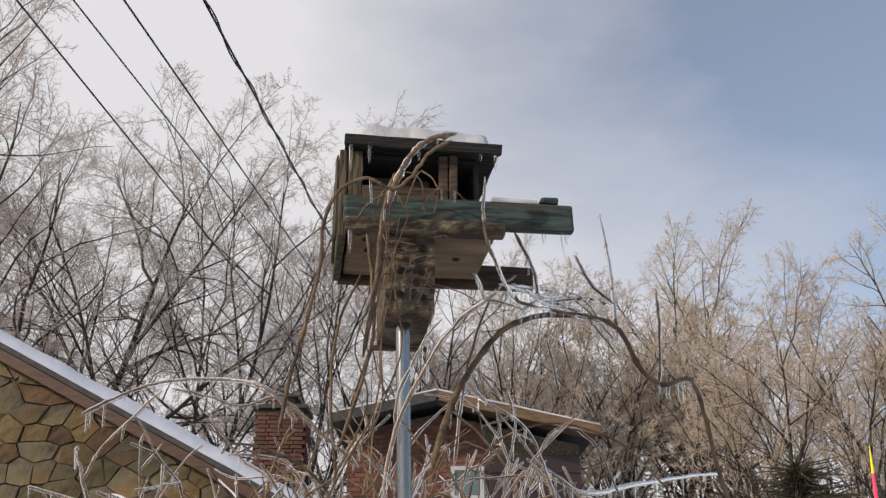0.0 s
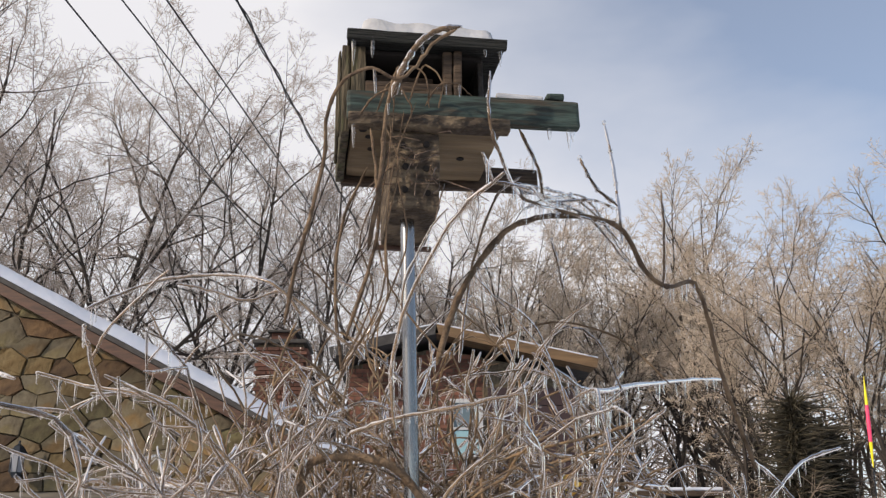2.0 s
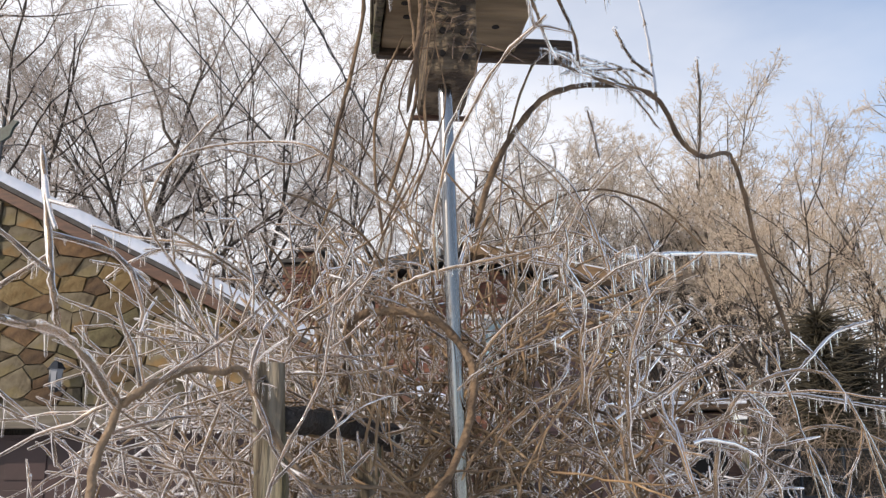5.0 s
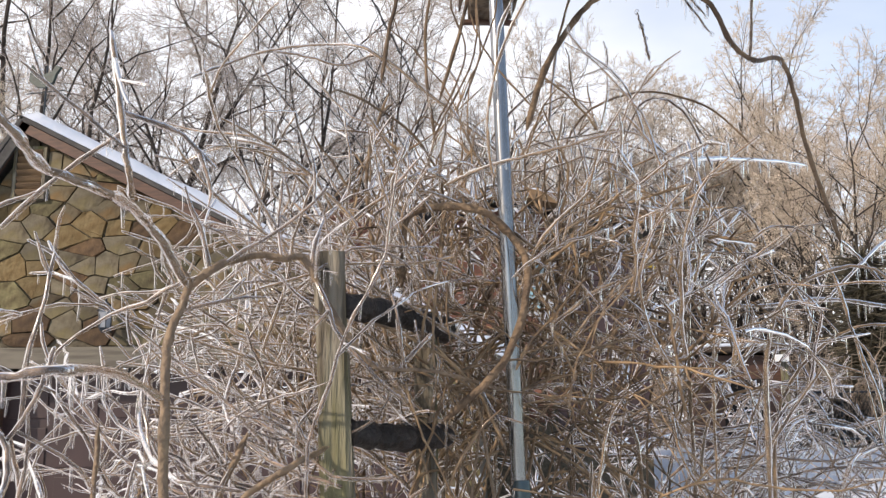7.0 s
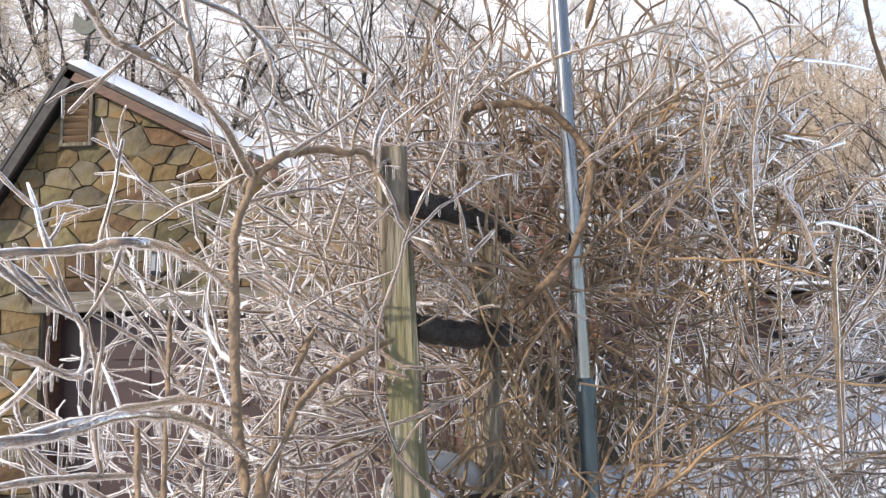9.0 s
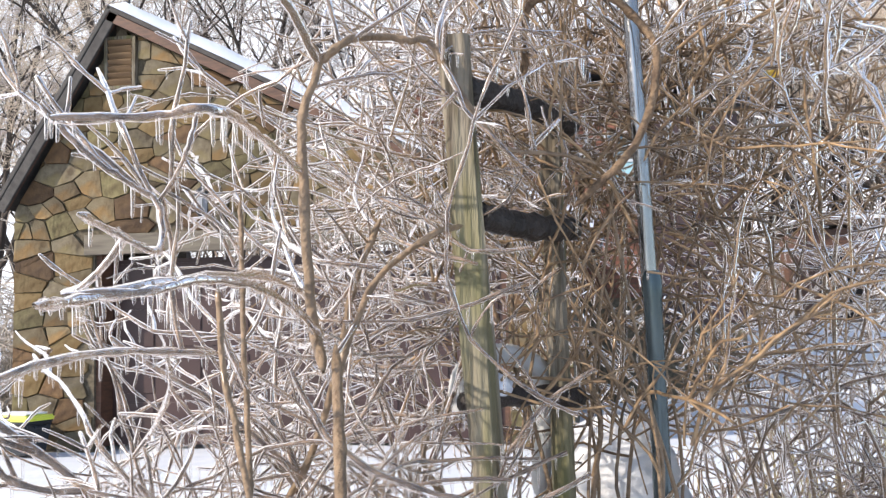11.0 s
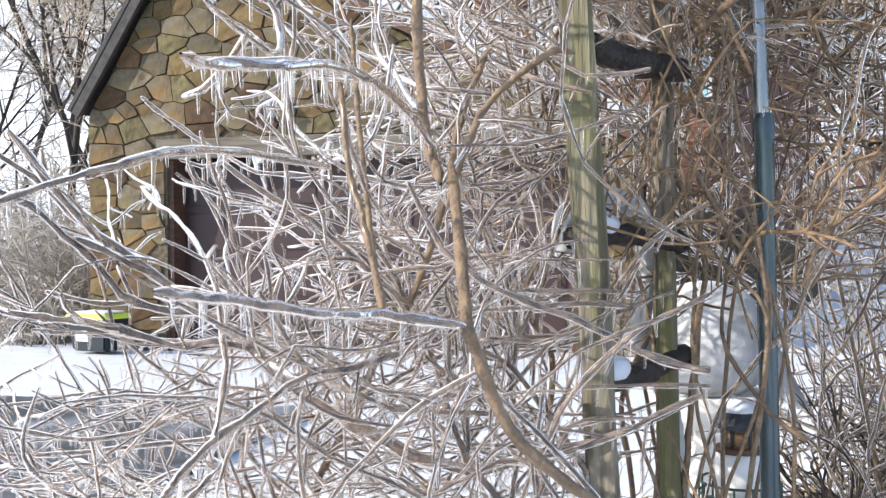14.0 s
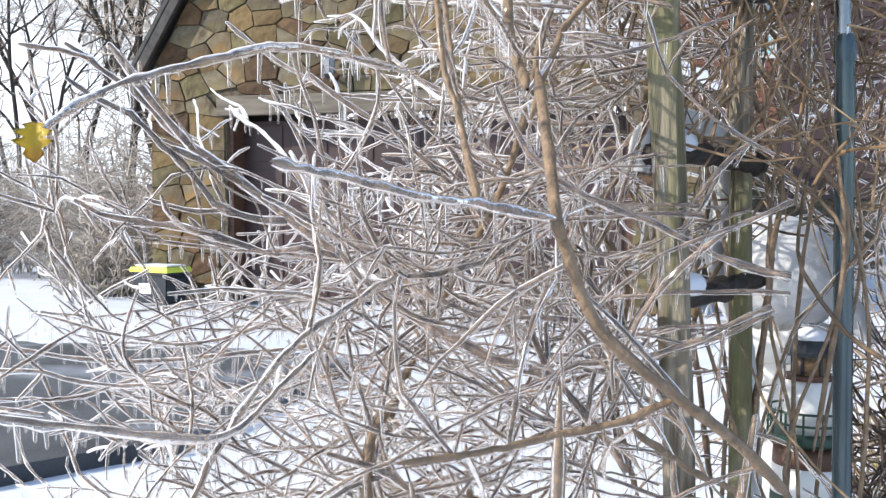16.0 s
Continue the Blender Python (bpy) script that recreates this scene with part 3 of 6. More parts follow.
def build_fence():
    f = thing("wire_fence", "dark wire fence with round posts", "fence", (7.0, 24.2, 0.72))
    t = Tubes(8)
    t.add([(0, 0, 0), (0, 0, 1.78)], [0.04, 0.04])
    post = t.mesh("post", BLACK)
    for k in range(6):
        part("post", post, BLACK, f).location = (k * 1.05, 0, 0)
    for z in (0.62, 1.72):
        t = Tubes(8)
        t.add([(0, 0, z), (5.25, 0, z)], [0.028, 0.028])
        part("rail", t.mesh("rail", BLACK), BLACK, f)
    t = Tubes(3)
    for k in range(64):
        for d in (-1, 1):
            x = k * 0.083 - (0 if d > 0 else -0.55)
            t.add([(x, 0.02 * d, 0.62), (x + d * 0.55, 0.02 * d, 1.72)], [0.006, 0.006])
    part("mesh", t.mesh("mesh", BLACK), BLACK, f)


def build_marker():
    p = thing("marker_pole", "tapered yellow and pink marker on a thin rod", "marker", (6.82, 16.0, 0.48))
    lean = pose(0, 0, 0, 0, 2.5, 0)
    rings = [(0.004, 4.17), (0.014, 4.0), (0.027, 3.7), (0.032, 3.4), (0.029, 3.1), (0.019, 2.9), (0.006, 2.66)]
    for name, a, b, mat in (("upper_cone", 0, 3, YELLOW), ("sleeve", 2, 4, PINK), ("lower_cone", 4, 7, YELLOW)):
        bm = lathe(rings[a:b][::-1] if len(rings[a:b]) > 1 else rings[a:b + 1][::-1], 12)
        bm.transform(lean)
        part(name, bm, mat, p)
    bm = lathe([(0.032, 3.4), (0.029, 3.1)][::-1], 12)
    bm.transform(lean)
    part("sleeve", bm, PINK, p)
    bm = lathe([(0.014, 0.0), (0.012, 2.7)], 8)
    bm.transform(lean)
    part("rod", bm, BLACK, p)


build_shed()
build_fence()
build_marker()

# ---- overhead cables ----
def build_cables():
    ends = (((-3.52, 7.0, 6.49), (-2.69, 13.5, 6.31), 0.009), ((-3.05, 7.0, 6.49), (-2.31, 13.5, 6.76), 0.008),
            ((-2.63, 7.0, 6.49), (-2.31, 13.5, 7.3), 0.010), ((-1.97, 7.0, 6.49), (-1.77, 13.5, 7.5), 0.012))
    for a, b, r in ends:
        t = Tubes(6)
        a, b = np.array(a), np.array(b)
        a, far = a - (b - a) * 1.6, b + (b - a) * 0.8
        pts = [np.array(a) + (far - np.array(a)) * s for s in np.linspace(0, 1, 24)]
        t.add(pts, r)
        if r > 0.011:
            turn = [p + np.array((math.cos(k * 0.22), 0, math.sin(k * 0.22))) * 0.022 for k, p in enumerate(curve_through(pts, 420))]
            t.add(turn, 0.008)
        ob = new("overhead_cable", t.mesh("overhead_cable", CABLE))
        tagged(ob, "black overhead power cable" + (" twisted from two strands" if r > 0.011 else ""), "cable", "overhead cables")


build_cables()

# ---- bare trees ----
def grow_tree(seed, height, stems, lean):
    """Meshes of a bare tree: tapered trunk and limbs, and a crown of fine iced twigs."""
    rnd = random.Random(seed)
    wood, fine = Tubes(7), Tubes(3)

    def wander(p, d, length, bend, up, n):
        pts = [Vector(p)]
        d = Vector(d).normalized()
        for _ in range(n):
            d = (d + Vector((rnd.gauss(0, bend), rnd.gauss(0, bend), rnd.gauss(0, bend) + up))).normalized()
            pts.append(pts[-1] + d * (length / n))
        return pts

    def side(d, spread):
        d = d.normalized()
        r = Vector((rnd.gauss(0, 1), rnd.gauss(0, 1), rnd.gauss(0, 0.6)))
        r = (r - d * r.dot(d)).normalized()
        return d * math.cos(spread) + r * math.sin(spread)

    def limb(p, d, length, radius, level):
        n = (8, 7, 6, 4, 3)[level]
        pts = wander(p, d, length, (0.06, 0.13, 0.18, 0.22, 0.26)[level], (0.02, 0.05, 0.03, 0.01, 0.0)[level], n)
        radii = [radius * (1 - 0.8 * k / n) for k in range(n + 1)]
        (wood if level < 3 else fine).add([tuple(q) for q in pts], [max(r, 0.006) for r in radii])
        if level == 4:
            return
        count = (10, 9, 9, 7)[level]
        for k in range(count):
            s = (0.30 if level == 0 else 0.2) + (0.95 - 0.25) * (k + rnd.random()) / count
            i = min(int(s * n), n - 1)
            q = pts[i].lerp(pts[i + 1], s * n - i)
            dd = (pts[i + 1] - pts[i])
            limb(q, side(dd, rnd.uniform(0.42, 0.9) if level < 2 else rnd.uniform(0.5, 1.1)), length * rnd.uniform(0.38, 0.56) * (1.15 - 0.5 * s) * (0.8 if level > 1 else 1.0), max(0.008, radii[i] * (0.68 if level == 0 else 0.6)), level + 1)

    for k in range(stems):
        a = k * 2 * math.pi / max(stems, 1) + rnd.random()
        out = lean * (0.4 + rnd.random())
        limb((0.12 * math.cos(a), 0.12 * math.sin(a), -0.2), (math.cos(a) * out, math.sin(a) * out, 1), height * rnd.uniform(0.8, 0.95), height * 0.0105 / math.sqrt(stems) + 0.02, 0)
    return wood, fine


def build_trees():
    kinds = []
    for seed, h, stems, lean, twig in ((1, 20, 2, 0.18, FROST_TWIG), (2, 20, 3, 0.24, FROST_TWIG), (3, 15, 2, 0.15, GOLD_TWIG), (4, 15, 1, 0.05, GOLD_TWIG), (5, 14, 2, 0.2, BROWN_TWIG)):
        wood, fine = grow_tree(seed, h, stems, lean)
        kinds.append((wood.mesh("trunk", TREE_BARK), fine.mesh("crown", twig)))

    def plant(kind, x, y, scale, rz):
        look_of = ("bare grey deciduous tree glazed with ice", "bare many-stemmed tree glazed with ice", "bare tree with golden ice-glazed twigs",
                   "slender bare tree with golden iced twigs", "bare brown woodland tree")[kind]
        t = thing("tree", look_of, "tree", (x, y, ground_height(x, y)), rz, "bare winter trees")
        t.scale = (scale,) * 3
        part("trunk", kinds[kind][0], TREE_BARK, t)
        part("crown", kinds[kind][1], FROST_TWIG, t)

    rnd = random.Random(11)
    for k, x, y, s in ((0, -11.9, 30, 1.15), (1, -8.4, 31, 0.9), (0, -18.6, 31, 0.95), (1, -15.4, 34, 0.92), (3, -11.9, 18, 0.6), (1, -5.4, 34, 0.88), (0, -2.6, 38, 0.8), (1, -27, 33, 0.8),
                       (4, 1.4, 40, 1.0), (4, 4.4, 37, 0.94), (4, 6.4, 42, 1.05), (4, 8.4, 38, 0.98), (3, 11.4, 38, 1.1), (2, 16.2, 36, 0.84), (2, 13.4, 33, 0.74), (3, 18.4, 37, 1.05), (2, 19.5, 33, 0.95),
                       (4, 10.4, 32, 0.82), (4, 14.6, 30, 0.8), (2, 22.5, 38, 1.2), (3, 9.4, 44, 1.05), (4, 17.2, 29, 0.76), (4, 12.4, 42, 1.0), (3, 15.2, 43, 1.2), (4, 2.8, 46, 1.05), (4, -0.6, 47, 1.0), (0, -30, 40, 1.0),
                       (0, -37, 27, 1.0), (2, 26, 34, 1.1), (4, 21, 28, 0.9)):
        plant(k, x, y, s * rnd.uniform(0.96, 1.04), rnd.uniform(0, 360))
    # far woods: a thick band of thin trunks and boughs
    trunks, twigs = Tubes(4), Tubes(3)
    for k in range(520):
        a = rnd.uniform(-1.05, 0.75)
        r = rnd.uniform(46, 75)
        if a < -0.42 and k % 4:
            continue
        x, y = r * math.sin(a), r * math.cos(a)
        z, h = ground_height(x, y), rnd.uniform(7, 12)
        pts = [(x + rnd.gauss(0, 0.12) * i, y, z - 0.3 + h * i / 5) for i in range(6)]
        trunks.add(pts, [0.14 * (1 - 0.17 * i) for i in range(6)])
        for j in range(26):
            s = rnd.uniform(0.15, 1.0)
            p = np.array((x, y, z + h * s))
            d = np.array((rnd.gauss(0, 1), rnd.gauss(0, 0.6), rnd.uniform(0.1, 1.1)))
            e = p + d / np.linalg.norm(d) * rnd.uniform(0.8, 2.4)
            twigs.add([p, (p + e) / 2 + np.array((0, 0, rnd.uniform(-0.2, 0.2))), e], [0.045, 0.03, 0.012])
    woods = thing("far_woods", "distant belt of bare brown woodland", "woods", kind="stuff")
    part("trunk_belt", trunks.mesh("trunk_belt", TREE_BARK), TREE_BARK, woods)
    part("bough_belt", twigs.mesh("bough_belt", WOODS_TWIG), WOODS_TWIG, woods)


build_trees()


def build_conifer(x, y, h, w):
    rnd = random.Random(int(x * 10))
    c = thing("conifer", "dark green conifer with dense drooping boughs", "tree", (x, y, ground_height(x, y)))
    t = Tubes(7)
    t.add([(0, 0, -0.1), (0, 0, h)], [0.12, 0.02])
    part("trunk", t.mesh("trunk", TREE_BARK), TREE_BARK, c)
    n = Tubes(3)
    for k in range(4200):
        s = rnd.random() ** 1.4
        a = rnd.uniform(0, 6.28)
        r = w * (1 - s) * rnd.uniform(0.35, 1.05)
        z = h * (0.06 + 0.94 * s)
        p = np.array((0.4 * r * math.cos(a), 0.4 * r * math.sin(a), z))
        e = np.array((r * math.cos(a), r * math.sin(a), z - 0.25 * r + rnd.gauss(0, 0.22)))
        side = np.array((-math.sin(a), math.cos(a), 0)) * rnd.gauss(0, 0.3)
        n.add([p, (p + e) / 2 + side, e + side * 2], [0.016, 0.02, 0.006])
    part("needles", n.mesh("needles", CONIFER), CONIFER, c)


for cx, cy, ch, cw in ((9.3, 25.5, 4.9, 0.95), (10.6, 27.0, 4.4, 1.0), (-14.6, 15.5, 2.2, 1.2)):
    build_conifer(cx, cy, ch, cw)


def build_thicket(name, label, x, y, w, h, count, mat, seed, golden=False):
    rnd = random.Random(seed)
    t = Tubes(4)
    for k in range(count):
        px, py = x + rnd.gauss(0, w * 0.45), y + rnd.gauss(0, w * 0.3)
        d = Vector((rnd.gauss(0, 0.35), rnd.gauss(0, 0.35), 1)).normalized()
        L = h * rnd.uniform(0.4, 1.0)
        pts = [Vector((px, py, ground_height(px, py) - 0.05))]
        for _ in range(5):
            d = (d + Vector((rnd.gauss(0, 0.26), rnd.gauss(0, 0.26), -0.02))).normalized()
            pts.append(pts[-1] + d * L / 5)
        t.add([tuple(p) for p in pts], [0.012, 0.011, 0.009, 0.008, 0.006, 0.004])
        for j in range(15):
            i = rnd.randrange(1, 6)
            e = pts[i] + Vector((rnd.gauss(0, 0.3), rnd.gauss(0, 0.3), rnd.gauss(0.12, 0.2))) * h * 0.3
            t.add([tuple(pts[i]), tuple((pts[i] + e) / 2 + Vector((0, 0, 0.03))), tuple(e)], [0.007, 0.006, 0.003])
    s = thing(name, label, "shrub", kind="stuff")
    part("brushwood", t.mesh("brushwood", mat), mat, s)


build_thicket("thicket", "grey leafless thicket at the edge of the snow", -11.2, 13.6, 2.2, 2.7, 150, SHRUB, 1)
build_thicket("thicket", "tall frosted brushwood beside the garage corner", -7.9, 12.4, 0.6, 3.2, 120, SHRUB, 7)
build_thicket("thicket", "bare brown roadside brushwood", -17, 19, 6, 3.4, 380, SHRUB, 2)
build_thicket("thicket", "brown brushwood before the woods", 12, 27, 5, 3.4, 520, WOODS_TWIG, 3)
build_thicket("thicket", "brown brushwood behind the brick house", 3, 30, 6, 3.6, 420, WOODS_TWIG, 4)
build_thicket("thicket", "dark brown hedge behind the wire fence", 9.2, 25.8, 2.4, 2.6, 300, WOODS_TWIG, 6)
build_thicket("shrub", "low iced shrub beside the garage wall", -7.6, 11.0, 0.6, 0.9, 120, SHRUB, 5)

# ---- storage tote on the snow ----
def build_tote():
    b = thing("storage_tote", "black plastic storage tote with a lime-yellow lid in the snow", "tote", (-6.1, 9.92, 0.02), -14)
    b.scale = (0.72, 0.72, 0.9)

    def tub(z0, z1, a0, b0, a1, b1):
        bm = bmesh.new()
        lo = [bm.verts.new((sx * a0, sy * b0, z0)) for sx, sy in ((-1, -1), (1, -1), (1, 1), (-1, 1))]
        hi = [bm.verts.new((sx * a1, sy * b1, z1)) for sx, sy in ((-1, -1), (1, -1), (1, 1), (-1, 1))]
        bm.faces.new(lo[::-1])
        bm.faces.new(hi)
        for i in range(4):
            bm.faces.new((lo[i], lo[(i + 1) % 4], hi[(i + 1) % 4], hi[i]))
        bmesh.ops.bevel(bm, geom=bm.edges[:], offset=0.025, segments=2, affect="EDGES")
        return bm

    part("tub", tub(-0.02, 0.34, 0.33, 0.20, 0.39, 0.25), BLACK, b)
    part("rim", tub(0.325, 0.365, 0.405, 0.265, 0.41, 0.27), BLACK, b)
    lid = part("lid", tub(0.366, 0.425, 0.425, 0.285, 0.415, 0.275), LIME, b, "lime-yellow lid")
    part("lid_panel", tub(0.42, 0.435, 0.33, 0.2, 0.32, 0.19), LIME, lid)
    part("snow_dusting", box(-0.34, 0.34, -0.2, 0.2, 0.436, 0.455, 0.009), SNOW, lid, "snow lying on the lid")
    lab = part("label", box(-0.22, 0.02, -0.2085, -0.203, 0.13, 0.26, m=pose(0, 0, 0, 8)), WHITE, b, "white printed label")
    for k in range(3):
        part("print_bar", box(-0.19, -0.01, -0.2115, -0.209, 0.16 + 0.03 * k, 0.172 + 0.03 * k, m=pose(0, 0, 0, 8)), PRINT, lab)
    for s in (-1, 1):
        part("handle", box(s * 0.40 - 0.02, s * 0.40 + 0.02, -0.1, 0.1, 0.28, 0.31, 0.008), BLACK, b)


build_tote()

# ---- bird house on its pole ----
POLE_TOP = Vector((-0.073, 1.812, 1.955))
POLE_JOINT = Vector((-0.052, 1.8, 1.25))


def build_pole():
    p = thing("support_pole", "slim galvanised steel pole in a blue-grey lower tube", "pole", (-0.045, 1.8, 0))
    o = Vector((-0.045, 1.8, 0))
    t = Tubes(20)
    t.add([tuple(POLE_JOINT - o - Vector((0, 0, 0.1))), tuple(POLE_TOP - o)], [0.0098, 0.0098])
    part("upper_tube", t.mesh("upper_tube", STEEL), STEEL, p, "bright galvanised tube")
    t = Tubes(20)
    t.add([(0, 0, -0.1), (0.001, 0, 0.5), tuple(POLE_JOINT - o)], [0.0115, 0.0115, 0.0115])
    part("lower_tube", t.mesh("lower_tube", STEEL_LOW), STEEL_LOW, p, "blue-grey ice-glazed tube")
    t = Tubes(20)
    c = POLE_JOINT - o
    t.add([tuple(c - Vector((0, 0, 0.02))), tuple(c), tuple(c + Vector((0, 0, 0.012)))], [0.0128, 0.0128, 0.0105])
    part("collar", t.mesh("collar", STEEL_LOW), STEEL_LOW, p)


def rough(bm, amount=0.0016):
    """Wears a board: cuts it finely and lets its faces and edges wander."""
    bmesh.ops.subdivide_edges(bm, edges=[e for e in bm.edges if e.calc_length() > 0.02], cuts=7, use_grid_fill=True)
    for v in bm.verts:
        n = noise.noise_vector(v.co * 55.0) * 0.6 + noise.noise_vector(v.co * 160.0) * 0.4
        v.co += Vector(n) * amount
    return bm


def build_birdhouse():
    b = thing("birdhouse", "weathered wooden birdhouse with green boards and a snowy roof", "birdhouse", (-0.151, 1.755, 2.053), 8)
    b.matrix_world = pose(-0.151, 1.755, 2.053, 0, -0.8, 8)
    # local: x along the front, y to the back, z up from the underside
    L, D = 0.214, 0.183
    part("floor_panel", rough(box(0.004, L, 0.008, D, -0.001, 0.009, 0.002)), PALE_WOOD, b, "pale stained plywood underside")
    part("front_board", rough(box(-0.004, 0.324, -0.012, 0.006, 0.003, 0.044, 0.005, 0.001)), GREEN_PAINT, b, "long front board with worn green paint")
    part("front_strip", rough(box(-0.002, 0.222, -0.0145, 0.004, -0.010, 0.009, 0.003, 0.001)), BEAM_WOOD, b, "pale wooden strip under the front board")
    part("board_end", rough(box(0.277, 0.303, -0.012, 0.008, 0.0445, 0.056, 0.005, 0.001)), GREEN_PAINT, b, "small block on the end of the front board")
    part("back_board", rough(box(-0.004, 0.31, D + 0.002, D + 0.02, -0.012, 0.026, 0.004, 0.001)), GREY_WOOD, b, "dark weathered back board")
    part("side_panel", rough(box(-0.011, 0.0, 0.0075, D + 0.001, -0.012, 0.124, 0.003, 0.001)), MOSSY_WOOD, b, "mossy side panel of upright boards")
    part("side_batten", rough(box(-0.0155, -0.0115, 0.016, 0.04, -0.006, 0.12, 0.002, 0.001)), MOSSY_WOOD, b)
    part("side_batten", rough(box(-0.0155, -0.0115, 0.10, 0.13, -0.006, 0.12, 0.002, 0.001)), MOSSY_WOOD, b)
    # inner boards are near-black: the shade behind the openings is in their colour
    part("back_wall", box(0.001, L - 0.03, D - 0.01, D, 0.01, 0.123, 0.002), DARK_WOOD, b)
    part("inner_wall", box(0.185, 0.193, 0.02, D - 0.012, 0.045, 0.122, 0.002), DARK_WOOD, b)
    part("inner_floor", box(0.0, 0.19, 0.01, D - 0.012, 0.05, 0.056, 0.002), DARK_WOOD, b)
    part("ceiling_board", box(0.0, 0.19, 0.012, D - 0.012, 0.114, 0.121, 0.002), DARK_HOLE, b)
    part("corner_post", rough(box(0.002, 0.022, 0.004, 0.024, 0.046, 0.121, 0.002, 0.001)), MOSSY_WOOD, b)
    part("centre_post", rough(box(0.132, 0.144, 0.0, 0.016, 0.046, 0.119, 0.002, 0.001)), GREY_WOOD, b, "grey upright slat")
    part("centre_post", rough(box(0.146, 0.158, -0.002, 0.014, 0.042, 0.119, 0.002, 0.001)), GREY_WOOD, b, "grey upright slat")
    part("window_sill", rough(box(0.022, 0.131, 0.0, 0.016, 0.0455, 0.066, 0.002, 0.001)), GREY_WOOD, b)
    part("inner_panel", rough(box(0.04, 0.125, 0.045, 0.052, 0.05, 0.10, 0.002, 0.002)), GREY_WOOD, b)
    tilt = pose(0, 0, -0.006, 0.5, 0.8)
    roof = part("roof", rough(box(-0.006, L + 0.004, -0.012, D + 0.02, 0.130, 0.143, 0.003, 0.001, m=tilt)), ROOF_WOOD, b, "dark green-black wooden roof board")
    part("roof_edge", rough(box(-0.008, L + 0.006, -0.018, -0.0125, 0.125, 0.142, 0.002, 0.001, m=tilt)), ROOF_WOOD, roof)
    bm = bmesh.new()
    nx, ny = 30, 20
    rows = []
    for j in range(ny + 1):
        row = []
        for i in range(nx + 1):
            a, c = i / nx, j / ny
            e = min(1.0, 7 * min(a, 1 - a), 7 * min(c, 1 - c))
            z = 0.142 + 0.034 * math.sqrt(max(0, e * (2 - e))) * (1 + 0.2 * noise.noise((a * 5, c * 4, 0))) * (1 - 0.1 * a)
            row.append(bm.verts.new((0.008 + 0.196 * a + 0.004 * noise.noise((c * 6, 1, 0)), -0.012 + 0.2 * c + 0.003 * noise.noise((a * 9, 0, 0)), z)))
        rows.append(row)
    for j in range(ny):
        for i in range(nx):
            bm.faces.new((rows[j][i], rows[j][i + 1], rows[j + 1][i + 1], rows[j + 1][i]))
    bm.transform(tilt)
    # the cap's grey is painted shade
    part("snow_cap", bm, SHADED_SNOW, roof, "rounded cap of snow, greyed for shade", True)
    part("porch_snow", box(0.205, 0.273, -0.009, 0.006, 0.0445, 0.052, 0.003, 0.001), SHADED_SNOW, b, "strip of snow on the front board")
    # mounting timber that runs front to back, drilled at its end
    beam = part("mounting_beam", rough(box(0.056, 0.124, 0.0, 0.155, -0.124, -0.0105, 0.004, 0.0015)), BEAM_WOOD, b, "rough grey mounting timber with drilled holes")
    # near-black discs paint the shade in the holes; the timber is not cut
    for x, z in ((0.073, -0.032), (0.106, -0.03), (0.077, -0.064), (0.105, -0.066), (0.076, -0.098), (0.107, -0.102)):
        h = lathe([(0.005, 0.0), (0.0044, 0.004)], 10)
        h.transform(pose(x, 0.0005, z, 90))
        part("drilled_hole", h, DARK_HOLE, beam)
    part("beam_plate", box(0.048, 0.132, 0.148, 0.158, -0.131, -0.1245, 0.002), BROWN_TRIM, beam)
    for x, y in ((0.03, 0.04), (0.036, 0.08), (0.02, 0.02), (0.17, 0.1)):
        h = lathe([(0.006, 0.0), (0.005, 0.002)], 10)
        h.transform(pose(x, y, -0.0025))
        part("knot", h, DARK_HOLE, b)
    for x, y, z, n in ((0.212, -0.014, 0.121, 0.03), (0.03, -0.016, 0.121, 0.03), (0.004, -0.014, 0.121, 0.042), (0.28, -0.004, 0.003, 0.02), (0.308, -0.004, 0.003, 0.034), (0.315, 0.0, 0.002, 0.016), (0.19, -0.014, 0.121, 0.016), (0.10, -0.016, 0.121, 0.022), (0.006, -0.01, -0.008, 0.036)):
        t = Tubes(7)
        t.add([(x, y, z + 0.004), (x, y, z - n * 0.4), (x, y, z - n * 0.8), (x, y, z - n)], [0.0036, 0.003, 0.0018, 0.0005])
        part("icicle", t.mesh("icicle", ICICLE), ICICLE, b, "small clear icicle")
    # straw of an old nest caught round the timber
    rnd = random.Random(9)
    t = Tubes(4)
    for _ in range(26):
        p = np.array((rnd.uniform(0.05, 0.13), -0.003, rnd.uniform(-0.1, 0.0)))
        e = p + np.array((rnd.gauss(0, 0.022), rnd.uniform(-0.012, 0.0), rnd.gauss(-0.01, 0.02)))
        t.add([p, (p + e) / 2 + np.array((rnd.gauss(0, 0.006), -0.006, rnd.gauss(0, 0.006))), e], [0.0011, 0.001, 0.0007])
    tagged(part("nest_straw", t.mesh("nest_straw", BARK), BARK, b, "wisps of old nest straw"), kind="stuff")


build_pole()
build_birdhouse()

